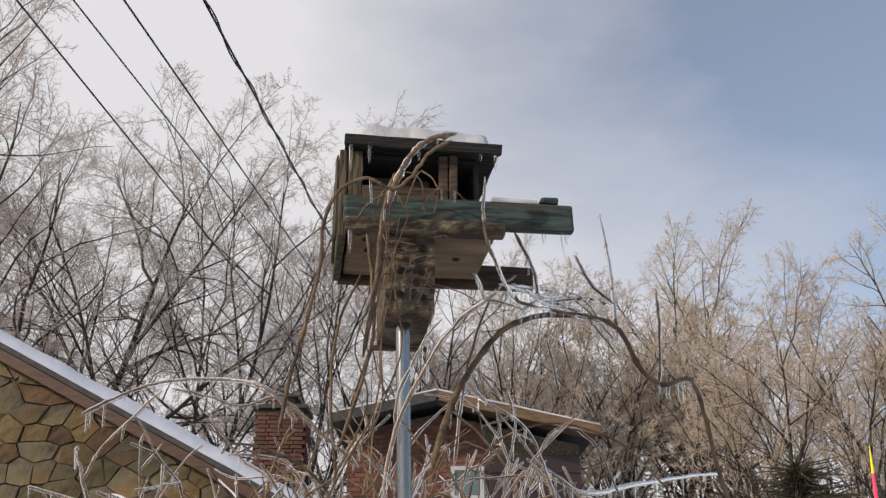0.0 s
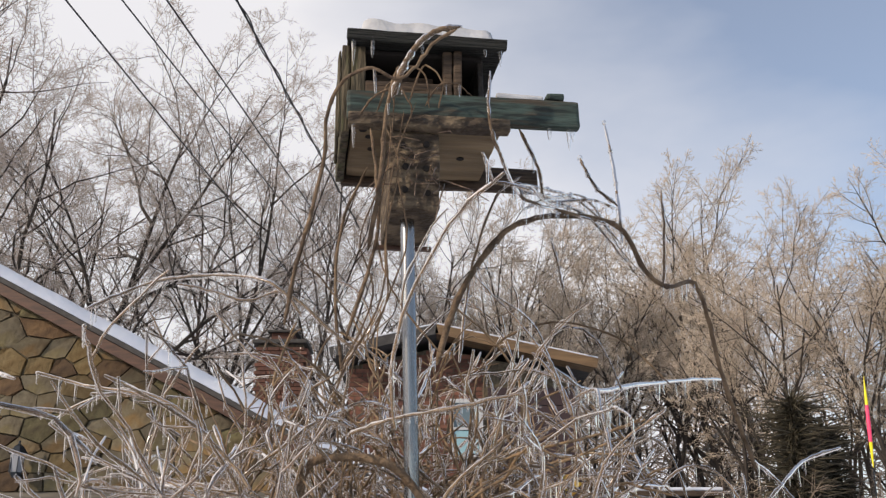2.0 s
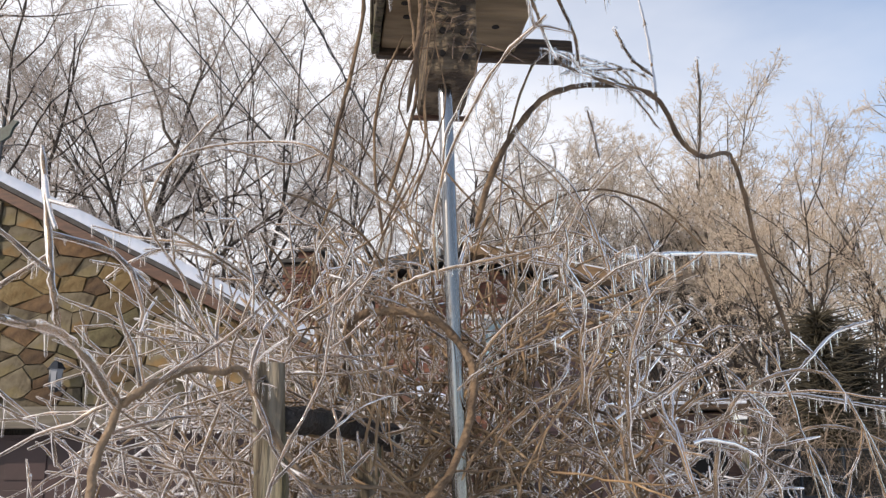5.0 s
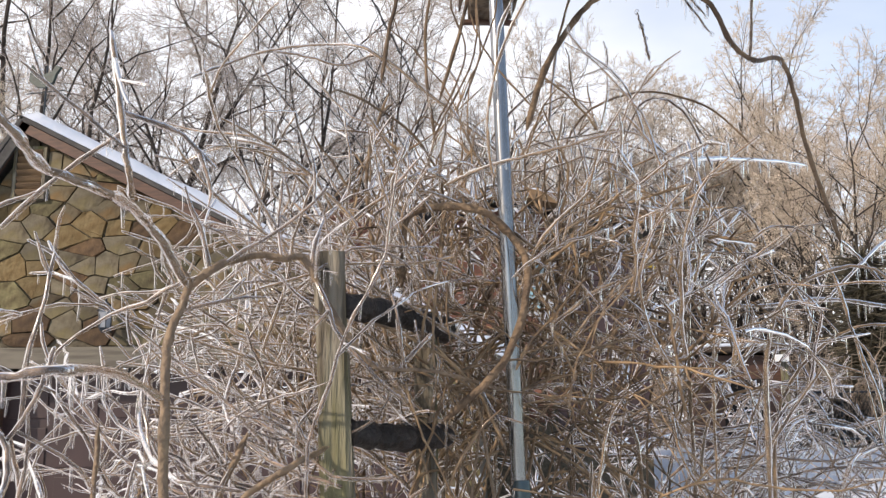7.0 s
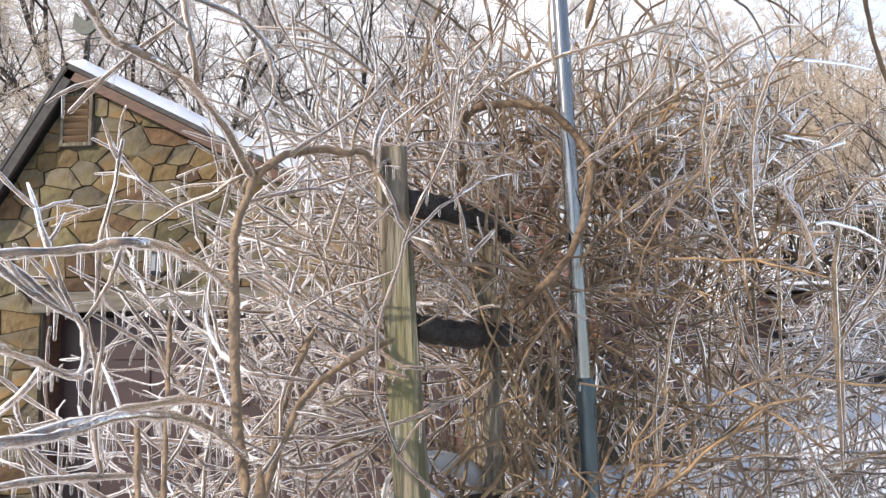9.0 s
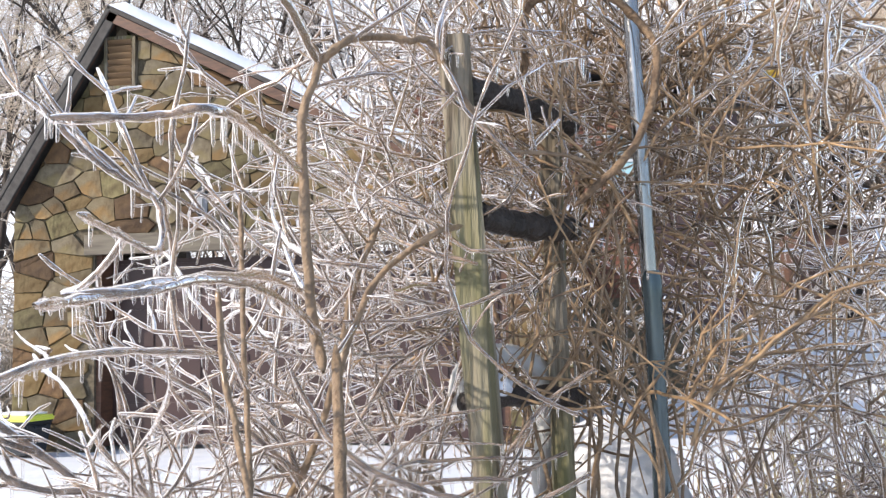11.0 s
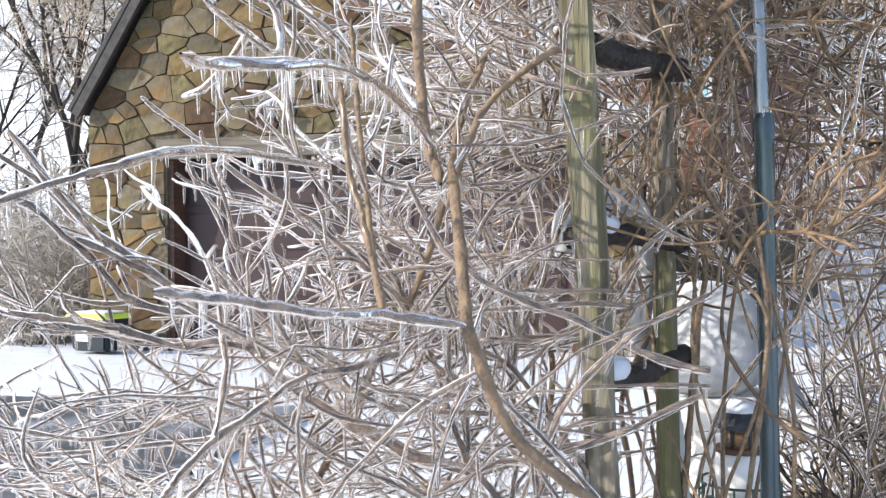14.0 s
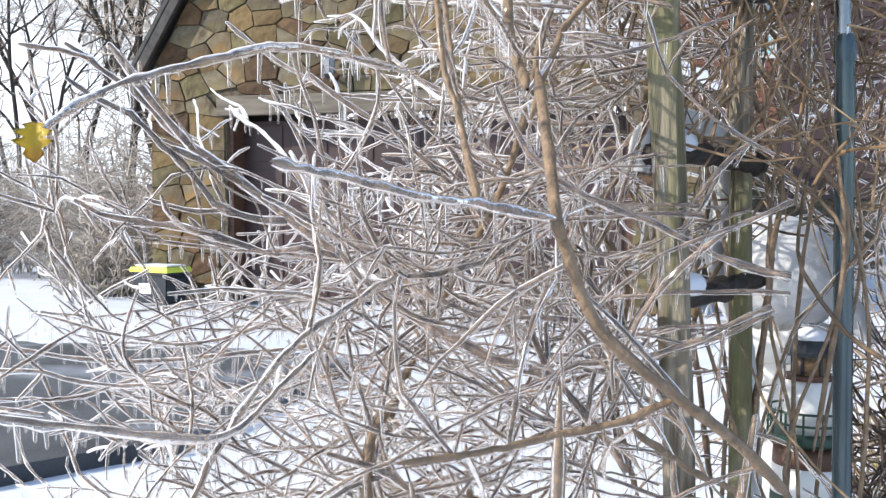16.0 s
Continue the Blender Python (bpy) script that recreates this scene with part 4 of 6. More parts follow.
# ---- split-rail trellis ----
def timber(pts, w, d, seed):
    """A hand-split timber along a line, with uneven faces."""
    rnd = random.Random(seed)
    bm = bmesh.new()
    line = curve_through(pts, 14)
    rings = []
    for p in line:
        ring = []
        for sx, sy in ((-1, -0.8), (-0.6, -1), (0.7, -1), (1, -0.7), (1, 0.8), (0.5, 1), (-0.7, 1), (-1, 0.6)):
            ring.append(bm.verts.new((p[0] + sx * w / 2 + rnd.gauss(0, 0.0018), p[1] + sy * d / 2 + rnd.gauss(0, 0.0018), p[2])))
        rings.append(ring)
    for a, b in zip(rings, rings[1:]):
        for k in range(8):
            bm.faces.new((a[k], a[(k + 1) % 8], b[(k + 1) % 8], b[k]))
    bm.faces.new(rings[0][::-1])
    bm.faces.new(rings[-1])
    return bm


def build_trellis():
    t = thing("wooden_trellis", "old split-wood trellis with two posts and dark rungs", "trellis")
    part("post", timber([(-0.212, 1.66, -0.1), (-0.222, 1.655, 0.5), (-0.242, 1.65, 1.0), (-0.268, 1.648, 1.522)], 0.035, 0.034, 1), OLD_WOOD, t, "weathered grey-yellow split post")
    # near-black disc for the shade in a nail hole
    hole = lathe([(0.0028, 0.0), (0.0022, 0.003)], 8)
    hole.transform(pose(-0.268, 1.6295, 1.5, 90))
    part("nail_hole", hole, DARK_HOLE, t)
    part("post", timber([(-0.158, 1.79, -0.1), (-0.163, 1.79, 0.6), (-0.168, 1.79, 1.1), (-0.168, 1.785, 1.47)], 0.026, 0.03, 2), OLD_WOOD, t, "mossy split post")
    for k, (z, dz, x0) in enumerate(((1.462, -0.012, -0.255), (1.32, -0.003, -0.245), (1.116, -0.006, -0.266), (0.955, 0.02, -0.25))):
        rnd = random.Random(k)
        line = curve_through([(x0, 1.645, z), (0.5 * x0 - 0.0725, 1.722, z + 0.5 * dz + rnd.uniform(-0.006, 0.006)), (-0.145, 1.80, z + dz)], 16)
        tube = Tubes(9)
        tube.add(np.vstack([line[:1], line, line[-1:]]), [0.002] + [(0.0155 if k < 2 else 0.0125) + rnd.gauss(0, 0.0014) for _ in line] + [0.002])
        bm = tube.mesh("rung", DARK_WOOD)
        rung = part("rung", bm, DARK_WOOD, t, "dark wet rung")
        if k > 1:
            cap = Tubes(10)
            cap.add([tuple(q + np.array((0, 0, 0.013))) for q in line[1:7]], [0.002, 0.012, 0.015, 0.016, 0.012, 0.002])
            part("snow_cushion", cap.mesh("snow_cushion", SNOW), SNOW, rung, "lump of snow on the rung")


build_trellis()


# ---- lighthouse ornament and snow-laden birdbath behind it ----
def build_lighthouse():
    h = thing("lighthouse_ornament", "white and dark banded garden lighthouse with a railed gallery", "garden ornament", (-0.066, 1.99, 0.253))
    h.scale = (0.62, 0.62, 0.68)
    part("tower_base", lathe([(0.12, -0.42), (0.105, 0.0), (0.088, 0.45)], 28), WHITE, h, smooth=True)
    part("dark_band", lathe([(0.0885, 0.451), (0.0815, 0.604)], 28), GREEN_METAL, h, "dark green painted band", True)
    part("white_band", lathe([(0.081, 0.605), (0.0785, 0.662)], 28), WHITE, h, smooth=True)
    part("brown_band", lathe([(0.0782, 0.663), (0.076, 0.70)], 28), BROWN_TRIM, h, "brown painted band", True)
    g = part("gallery", lathe([(0.06, 0.701), (0.092, 0.715), (0.092, 0.728), (0.06, 0.729)], 28), GREEN_METAL, h, "dark green gallery ring")
    for k in range(14):
        a = 2 * math.pi * k / 14
        p = lathe([(0.0025, 0.729), (0.0025, 0.775)], 6)
        p.transform(Matrix.Translation((0.088 * math.cos(a), 0.088 * math.sin(a), 0)))
        part("baluster", p, GREEN_METAL, g)
    for z in (0.752, 0.776):
        t = Tubes(6)
        t.add([(0.088 * math.cos(k * math.pi / 14), 0.088 * math.sin(k * math.pi / 14), z) for k in range(29)], 0.0028)
        part("hand_rail", t.mesh("hand_rail", GREEN_METAL), GREEN_METAL, g)
    part("upper_tower", lathe([(0.056, 0.729), (0.052, 0.835)], 28), WHITE, h, smooth=True)
    part("brown_ring", lathe([(0.054, 0.836), (0.054, 0.846)], 28), BROWN_TRIM, h)
    part("lantern_room", lathe([(0.038, 0.847), (0.038, 0.885)], 20), TAN_BOARD, h, "amber lantern room")
    for k in range(6):
        part("mullion", box(0.0375, 0.041, -0.003, 0.003, 0.847, 0.885, m=pose(0, 0, 0, 0, 0, 60 * k)), BLACK, h)
    roof = part("lantern_roof", lathe([(0.058, 0.886), (0.06, 0.895), (0.04, 0.92), (0.012, 0.935), (0.006, 0.95)], 24), BLACK, h, "black domed lantern roof")
    part("snow_patch", lathe([(0.042, 0.918), (0.03, 0.933), (0.012, 0.942)], 20), SNOW, roof, "snow on the lantern roof", True)


build_lighthouse()

def build_birdbath():
    b = thing("birdbath", "pale birdbath under a round white dome of settled snow", "birdbath", (-0.098, 2.24, -0.02))
    part("pedestal", lathe([(0.11, -0.05), (0.10, 0.05), (0.055, 0.12), (0.045, 0.6), (0.06, 0.78), (0.07, 0.83)], 28), WHITE, b, smooth=True)
    part("bowl", lathe([(0.05, 0.825), (0.075, 0.84), (0.094, 0.865), (0.098, 0.885), (0.09, 0.888), (0.07, 0.87)], 32), WHITE, b, smooth=True)
    rings = []
    for k in range(25):                                    # shallow ledges run round the lower half
        s = k / 24
        a = -0.95 + 2.5 * s
        step = 0.0022 * math.sin(a * 22) if a < 0.25 else 0.0
        rings.append((0.108 * math.cos(a) + step, 0.968 + 0.1 * math.sin(a)))
    bm = lathe(rings, 40)
    for v in bm.verts:
        n = noise.noise(v.co * 14.0) * 0.004 + noise.noise(v.co * 45.0) * 0.0012
        v.co.x *= 1 + 6 * n
        v.co.y *= 1 + 6 * n
    # dome and tongue take the grey snow, so their shade is painted in
    dome = part("snow_dome", bm, SHADED_SNOW, b, "smooth dome of settled snow, greyed for shade", True)
    flap = bmesh.new()
    quad = [(0.085, -0.045, 0.985), (0.112, -0.045, 0.965), (0.158, -0.05, 0.865), (0.128, -0.05, 0.872), (0.102, -0.05, 0.905)]
    f = flap.faces.new([flap.verts.new(p) for p in quad])
    r = bmesh.ops.extrude_face_region(flap, geom=[f])
    for g in r["geom"]:
        if isinstance(g, bmesh.types.BMVert):
            g.co += Vector((-0.008, 0.03, 0.0))
    bmesh.ops.recalc_face_normals(flap, faces=flap.faces)
    bmesh.ops.bevel(flap, geom=flap.edges[:], offset=0.006, segments=2, affect="EDGES")
    part("snow_tongue", flap, SHADED_SNOW, dome, "tongue of snow hanging off the rim", True)


build_birdbath()


def build_hose():
    h = thing("drain_hose", "white ribbed plastic hose looped over a trellis rung", "hose")
    line = curve_through([(-0.285, 1.735, 1.10), (-0.278, 1.74, 1.145), (-0.235, 1.77, 1.165), (-0.19, 1.80, 1.14), (-0.188, 1.835, 1.07), (-0.196, 1.845, 1.0), (-0.175, 1.85, 0.95), (-0.15, 1.88, 0.80), (-0.14, 1.9, 0.4), (-0.14, 1.92, -0.02)], 170)
    t = Tubes(14)
    t.add(line, [0.0125 + 0.0012 * (k % 2) for k in range(len(line))])
    # white plastic in a grey colour that stands for the shade on it
    part("tube", t.mesh("tube", PALE_FRAME), PALE_FRAME, h)


build_hose()


def build_grass(x, y, w, count, seed):
    rnd = random.Random(seed)
    t = Tubes(3)
    for _ in range(count):
        px, py = x + rnd.gauss(0, w), y + rnd.gauss(0, w * 0.6)
        lean, h = rnd.gauss(0, 0.16), rnd.uniform(0.6, 1.08)
        t.add([(px, py, -0.03), (px + lean * 0.3, py, h * 0.5), (px + lean, py + rnd.gauss(0, 0.04), h)], [0.0028, 0.0024, 0.0006])
    g = thing("dry_grass", "clump of tall straw-coloured dry grass", "grass", kind="stuff")
    part("blade_mass", t.mesh("blade_mass", DRY_GRASS), DRY_GRASS, g)


build_grass(0.62, 2.35, 0.11, 420, 3)
build_grass(0.4, 2.6, 0.1, 260, 4)

# ---- iced shrub and vines ----
# each limb: radii in millimetres at both ends, and the line it follows
LEFT_LIMBS = {
    "stem_a": (9, 6, [(-0.359, 1.42, 1.162), (-0.388, 1.48, 1.228), (-0.397, 1.49, 1.351), (-0.399, 1.5, 1.413), (-0.385, 1.51, 1.462), (-0.392, 1.485, 1.482)]),
    "limb_a_end": (7, 4.5, [(-0.385, 1.51, 1.462), (-0.397, 1.46, 1.5), (-0.406, 1.41, 1.519), (-0.393, 1.3, 1.509), (-0.411, 1.25, 1.512), (-0.409, 1.2, 1.522), (-0.421, 1.15, 1.55), (-0.436, 1.11, 1.588)]),
    "stem_a_low": (8, 8, [(-0.132, 1.45, 0.808), (-0.18, 1.41, 0.864), (-0.225, 1.38, 0.903), (-0.287, 1.35, 0.962), (-0.311, 1.33, 1.026), (-0.316, 1.316, 1.05), (-0.332, 1.37, 1.108), (-0.356, 1.45, 1.185)]),
    "stem_a_top": (5, 3, [(-0.406, 1.41, 1.519), (-0.397, 1.37, 1.546), (-0.41, 1.38, 1.598), (-0.434, 1.4, 1.69)]),
    "arch_b": (7, 5.5, [(-0.385, 1.51, 1.462), (-0.355, 1.51, 1.485), (-0.337, 1.58, 1.508), (-0.308, 1.6, 1.508), (-0.294, 1.62, 1.513), (-0.275, 1.612, 1.482), (-0.252, 1.61, 1.441), (-0.218, 1.62, 1.393)]),
    "arch_b_end": (4.5, 3, [(-0.226, 1.63, 1.397), (-0.2, 1.64, 1.388), (-0.159, 1.67, 1.389), (-0.116, 1.7, 1.381), (-0.077, 1.74, 1.37)]),
    "limb_c": (5, 6, [(-0.485, 1.2, 1.346), (-0.44, 1.25, 1.356), (-0.396, 1.27, 1.363), (-0.409, 1.4, 1.37), (-0.397, 1.49, 1.351)]),
    "limb_d": (5, 6, [(-0.445, 1.15, 1.223), (-0.415, 1.2, 1.227), (-0.401, 1.25, 1.236), (-0.389, 1.32, 1.235), (-0.381, 1.4, 1.219), (-0.369, 1.45, 1.194)]),
    "limb_e": (6, 5, [(-0.371, 1.5, 1.143), (-0.355, 1.52, 1.205), (-0.335, 1.55, 1.253), (-0.275, 1.51, 1.287), (-0.257, 1.6, 1.305)]),
    "limb_o": (5, 4, [(-0.433, 1.1, 1.216), (-0.438, 1.15, 1.22), (-0.412, 1.25, 1.237), (-0.407, 1.4, 1.247), (-0.406, 1.5, 1.237), (-0.407, 1.59, 1.218)]),
    "limb_p": (4, 4, [(-0.415, 1.32, 1.237), (-0.402, 1.3, 1.169), (-0.383, 1.28, 1.12), (-0.364, 1.26, 1.062)]),
    "limb_r": (4, 4, [(-0.554, 1.3, 1.383), (-0.53, 1.33, 1.347), (-0.51, 1.35, 1.329), (-0.493, 1.38, 1.311), (-0.479, 1.35, 1.268), (-0.491, 1.3, 1.279), (-0.492, 1.25, 1.287)]),
    "limb_s": (3, 3, [(-0.493, 1.38, 1.311), (-0.469, 1.38, 1.348), (-0.466, 1.4, 1.392)]),
    "limb_t": (5, 6, [(-0.451, 1.1, 1.085), (-0.428, 1.15, 1.078), (-0.391, 1.21, 1.066), (-0.365, 1.26, 1.061), (-0.316, 1.316, 1.05)]),
    "limb_u": (4, 4, [(-0.366, 1.26, 1.06), (-0.394, 1.33, 1.116), (-0.42, 1.39, 1.189), (-0.444, 1.45, 1.252), (-0.464, 1.5, 1.329)]),
    "limb_v": (4, 7, [(-0.539, 1.15, 0.855), (-0.537, 1.2, 0.893), (-0.544, 1.3, 0.931), (-0.531, 1.35, 0.953), (-0.497, 1.45, 0.989), (-0.465, 1.493, 0.992), (-0.42, 1.55, 1.007), (-0.382, 1.57, 1.039)]),
    "limb_w": (3, 4, [(-0.58, 1.0, 0.949), (-0.544, 1.05, 0.932), (-0.515, 1.15, 0.905), (-0.501, 1.2, 0.924), (-0.487, 1.25, 0.95)]),
    "stub_x": (8, 8, [(-0.497, 1.45, 0.867), (-0.51, 1.43, 0.837), (-0.507, 1.41, 0.778)]),
    "limb_y": (4, 5, [(-0.424, 1.25, 0.868), (-0.372, 1.3, 0.868), (-0.322, 1.35, 0.873), (-0.274, 1.37, 0.881), (-0.228, 1.39, 0.901)]),
    "limb_z": (3, 5, [(-0.575, 1.05, 1.099), (-0.578, 1.1, 1.125), (-0.562, 1.15, 1.147), (-0.534, 1.2, 1.165), (-0.519, 1.25, 1.18), (-0.501, 1.33, 1.186), (-0.463, 1.43, 1.181)]),
    "stem_2": (7, 6, [(-0.588, 1.65, 0.697), (-0.552, 1.63, 0.839), (-0.525, 1.61, 0.884), (-0.47, 1.6, 0.988), (-0.425, 1.6, 1.069), (-0.395, 1.6, 1.16), (-0.379, 1.61, 1.245), (-0.352, 1.63, 1.32)]),
    "bough_b": (5, 3, [(-0.502, 1.6, 0.988), (-0.63, 1.58, 0.948), (-0.778, 1.55, 0.901), (-0.943, 1.5, 0.937)]),
    "bough_c": (4, 3, [(-0.564, 1.55, 0.854), (-0.618, 1.53, 0.929), (-0.692, 1.5, 1.002), (-0.731, 1.48, 1.047)]),
    "bough_d": (5, 3, [(-0.583, 1.62, 0.906), (-0.75, 1.62, 0.882), (-0.91, 1.6, 0.868), (-1.066, 1.55, 0.891)]),
    "bough_e": (4, 2.5, [(-0.74, 1.6, 0.842), (-0.818, 1.58, 0.865), (-0.914, 1.55, 0.835), (-0.945, 1.5, 0.837)]),
    "bough_f": (4, 2.5, [(-0.713, 1.7, 0.898), (-0.855, 1.68, 0.928), (-0.961, 1.65, 0.917), (-1.049, 1.62, 0.924)]),
    "bough_g": (2.5, 1.5, [(-0.839, 1.5, 0.937), (-0.867, 1.48, 0.982), (-0.879, 1.46, 1.05), (-0.881, 1.45, 1.104)]),
    "bough_h": (4, 2.5, [(-0.423, 1.65, 1.005), (-0.508, 1.62, 1.018), (-0.638, 1.6, 1.004), (-0.743, 1.58, 1.01), (-0.816, 1.5, 1.025)]),
    "bough_i": (4, 2.5, [(-0.45, 1.6, 0.907), (-0.535, 1.58, 0.888), (-0.658, 1.55, 0.855), (-0.749, 1.5, 0.791), (-0.793, 1.48, 0.737)]),
    "bough_j": (5, 4, [(-0.281, 1.7, 1.005), (-0.36, 1.66, 1.003), (-0.423, 1.62, 0.982), (-0.496, 1.58, 0.939), (-0.558, 1.55, 0.892)]),
    "bough_k": (5, 3.5, [(-0.249, 1.55, 0.852), (-0.33, 1.5, 0.838), (-0.405, 1.46, 0.826), (-0.482, 1.42, 0.814)]),
    "low_1": (6, 5, [(-0.267, 1.45, 0.859), (-0.218, 1.5, 0.813), (-0.16, 1.55, 0.776)]),
}
VINE_LIMBS = {
    "arch_f": (8.2, 6.6, [(-0.196, 1.75, 1.498), (-0.19, 1.75, 1.584), (-0.151, 1.75, 1.601), (-0.095, 1.75, 1.594), (-0.061, 1.76, 1.567), (-0.039, 1.74, 1.518), (-0.053, 1.72, 1.439), (-0.084, 1.7, 1.384), (-0.141, 1.7, 1.333)]),
    "limb_k": (5, 3, [(-0.14, 1.74, 1.625), (-0.084, 1.7, 1.638), (-0.018, 1.67, 1.645), (0.064, 1.64, 1.657)]),
    "limb_l": (4, 3, [(0.123, 1.92, 1.755), (0.19, 1.97, 1.725), (0.279, 2.07, 1.751), (0.401, 2.22, 1.79), (0.517, 2.37, 1.822)]),
    "limb_m": (4, 4, [(0.177, 2.12, 1.539), (0.339, 2.17, 1.526), (0.475, 2.22, 1.543), (0.606, 2.27, 1.534), (0.772, 2.32, 1.51)]),
    "limb_n": (4, 3, [(0.484, 2.22, 1.546), (0.567, 2.27, 1.619), (0.631, 2.32, 1.665), (0.708, 2.35, 1.69)]),
    "limb_n2": (3, 3, [(0.605, 2.22, 1.524), (0.566, 2.27, 1.614), (0.496, 2.22, 1.661)]),
    "stem_3": (6, 5, [(-0.285, 1.8, 0.691), (-0.312, 1.77, 0.826), (-0.298, 1.75, 0.968), (-0.332, 1.75, 1.05), (-0.286, 1.75, 1.138), (-0.274, 1.75, 1.238)]),
    "stem_4": (6, 4, [(-0.195, 1.85, 0.683), (-0.211, 1.85, 0.817), (-0.219, 1.83, 0.921), (-0.173, 1.83, 1.036), (-0.182, 1.83, 1.177), (-0.17, 1.83, 1.315)]),
    "stem_5": (6, 5, [(-0.15, 1.8, 0.76), (-0.139, 1.79, 0.901), (-0.131, 1.79, 1.003), (-0.123, 1.79, 1.104), (-0.184, 1.79, 1.268)]),
    "stem_6": (5, 4, [(-0.084, 1.75, 0.777), (-0.052, 1.75, 1.038), (-0.096, 1.75, 1.122), (-0.153, 1.75, 1.233)]),
}
VINE_LIMBS_HIGH = {
    "arch_g": (5, 7, [(0.476, 2.12, 1.618), (0.457, 2.12, 1.69), (0.435, 2.12, 1.781), (0.418, 2.11, 1.874), (0.4, 2.11, 1.932), (0.342, 2.05, 1.907), (0.3, 2.02, 1.924), (0.265, 2.0, 1.984), (0.207, 1.97, 1.996), (0.134, 1.95, 1.989), (0.079, 1.92, 1.959), (0.034, 1.9, 1.904), (-0.008, 1.88, 1.822), (-0.032, 1.87, 1.739)]),
    "twig_u": (3, 2, [(0.264, 2.01, 1.968), (0.278, 2.1, 2.125), (0.279, 2.168, 2.261)]),
    "twig_v": (3, 2, [(0.263, 2.02, 2.035), (0.228, 2.02, 2.07), (0.206, 2.02, 2.121)]),
    "twig_w": (3, 2, [(0.332, 2.04, 1.907), (0.33, 2.0, 1.984), (0.328, 1.99, 2.05)]),
    "vine_h": (3, 4, [(0.041, 1.72, 2.111), (0.037, 1.7, 2.033), (0.05, 1.72, 1.993), (0.088, 1.82, 1.969), (0.156, 1.92, 1.987), (0.245, 1.99, 1.99)]),
    "vine_i": (4, 3, [(0.087, 1.82, 2.075), (0.119, 1.87, 2.035), (0.136, 1.92, 2.005), (0.209, 1.97, 2.025), (0.262, 2.02, 2.03)]),
    "limb_h": (3, 4, [(-0.483, 1.77, 1.792), (-0.444, 1.82, 1.834), (-0.392, 1.82, 1.849), (-0.311, 1.8, 1.847), (-0.245, 1.77, 1.826), (-0.206, 1.77, 1.785)]),
    "limb_h2": (2.5, 4, [(-0.37, 1.77, 1.826), (-0.332, 1.77, 1.819), (-0.28, 1.77, 1.803), (-0.23, 1.77, 1.815), (-0.184, 1.77, 1.777), (-0.125, 1.77, 1.726)]),
    "vine_j": (4, 3, [(-0.219, 1.72, 1.757), (-0.209, 1.72, 1.83), (-0.191, 1.7, 1.89), (-0.173, 1.68, 1.967), (-0.169, 1.66, 2.012), (-0.152, 1.64, 2.046), (-0.115, 1.62, 2.058), (-0.08, 1.62, 2.043), (-0.056, 1.62, 2.062), (-0.035, 1.62, 2.093), (-0.006, 1.62, 2.113)]),
}


def ice_sleeve(shell, rnd, pts, r, extra):
    """A glaze of ice round a twig, thicker below, lumpy along its length, round at its end."""
    pts = np.asarray(pts, float)
    lump = np.array([0.78 + 0.6 * rnd.random() ** 1.5 for _ in pts])
    off = pts.copy()
    off[:, 2] -= extra * 0.5
    rad = (np.asarray(r) + extra) * lump
    tip = (off[-1] - off[-2]) / (np.linalg.norm(off[-1] - off[-2]) + 1e-9) * rad[-1]
    off = np.vstack([off, off[-1] + tip * 0.6, off[-1] + tip])
    shell.add(off, np.append(rad, (rad[-1] * 0.8, rad[-1] * 0.3)))


def hang_icicles(ice, rnd, pts, r, density, longest):
    """Blunt fingers of ice under the level parts of a twig."""
    pts = np.asarray(pts, float)
    for a, b in zip(pts, pts[1:]):
        flat = math.hypot(b[0] - a[0], b[1] - a[1]) / (np.linalg.norm(b - a) + 1e-9)
        for _ in range(int(density * np.linalg.norm(b - a) * flat + rnd.random())):
            p = a + (b - a) * rnd.random()
            n = longest * (0.14 + 0.86 * rnd.random() ** 2.0)
            w = 0.0009 + 0.028 * n + r * 0.1
            lean = rnd.gauss(0, 0.04)
            ice.add([(p[0], p[1], p[2] - r * 0.9), (p[0] + lean * n * 0.5, p[1], p[2] - r - n * 0.5), (p[0] + lean * n, p[1], p[2] - r - n + w), (p[0] + lean * n, p[1], p[2] - r - n)],
                    [w * 1.2, w * 0.9, w * 0.75, w * 0.3])


def crown_top(x):
    """How high the tangle reaches at x."""
    return float(np.interp(x, (-0.8, -0.6, -0.4, -0.2, 0.1, 0.25, 0.45, 0.75, 1.1), (1.32, 1.54, 1.76, 1.93, 1.9, 1.7, 1.48, 1.38, 1.28)))


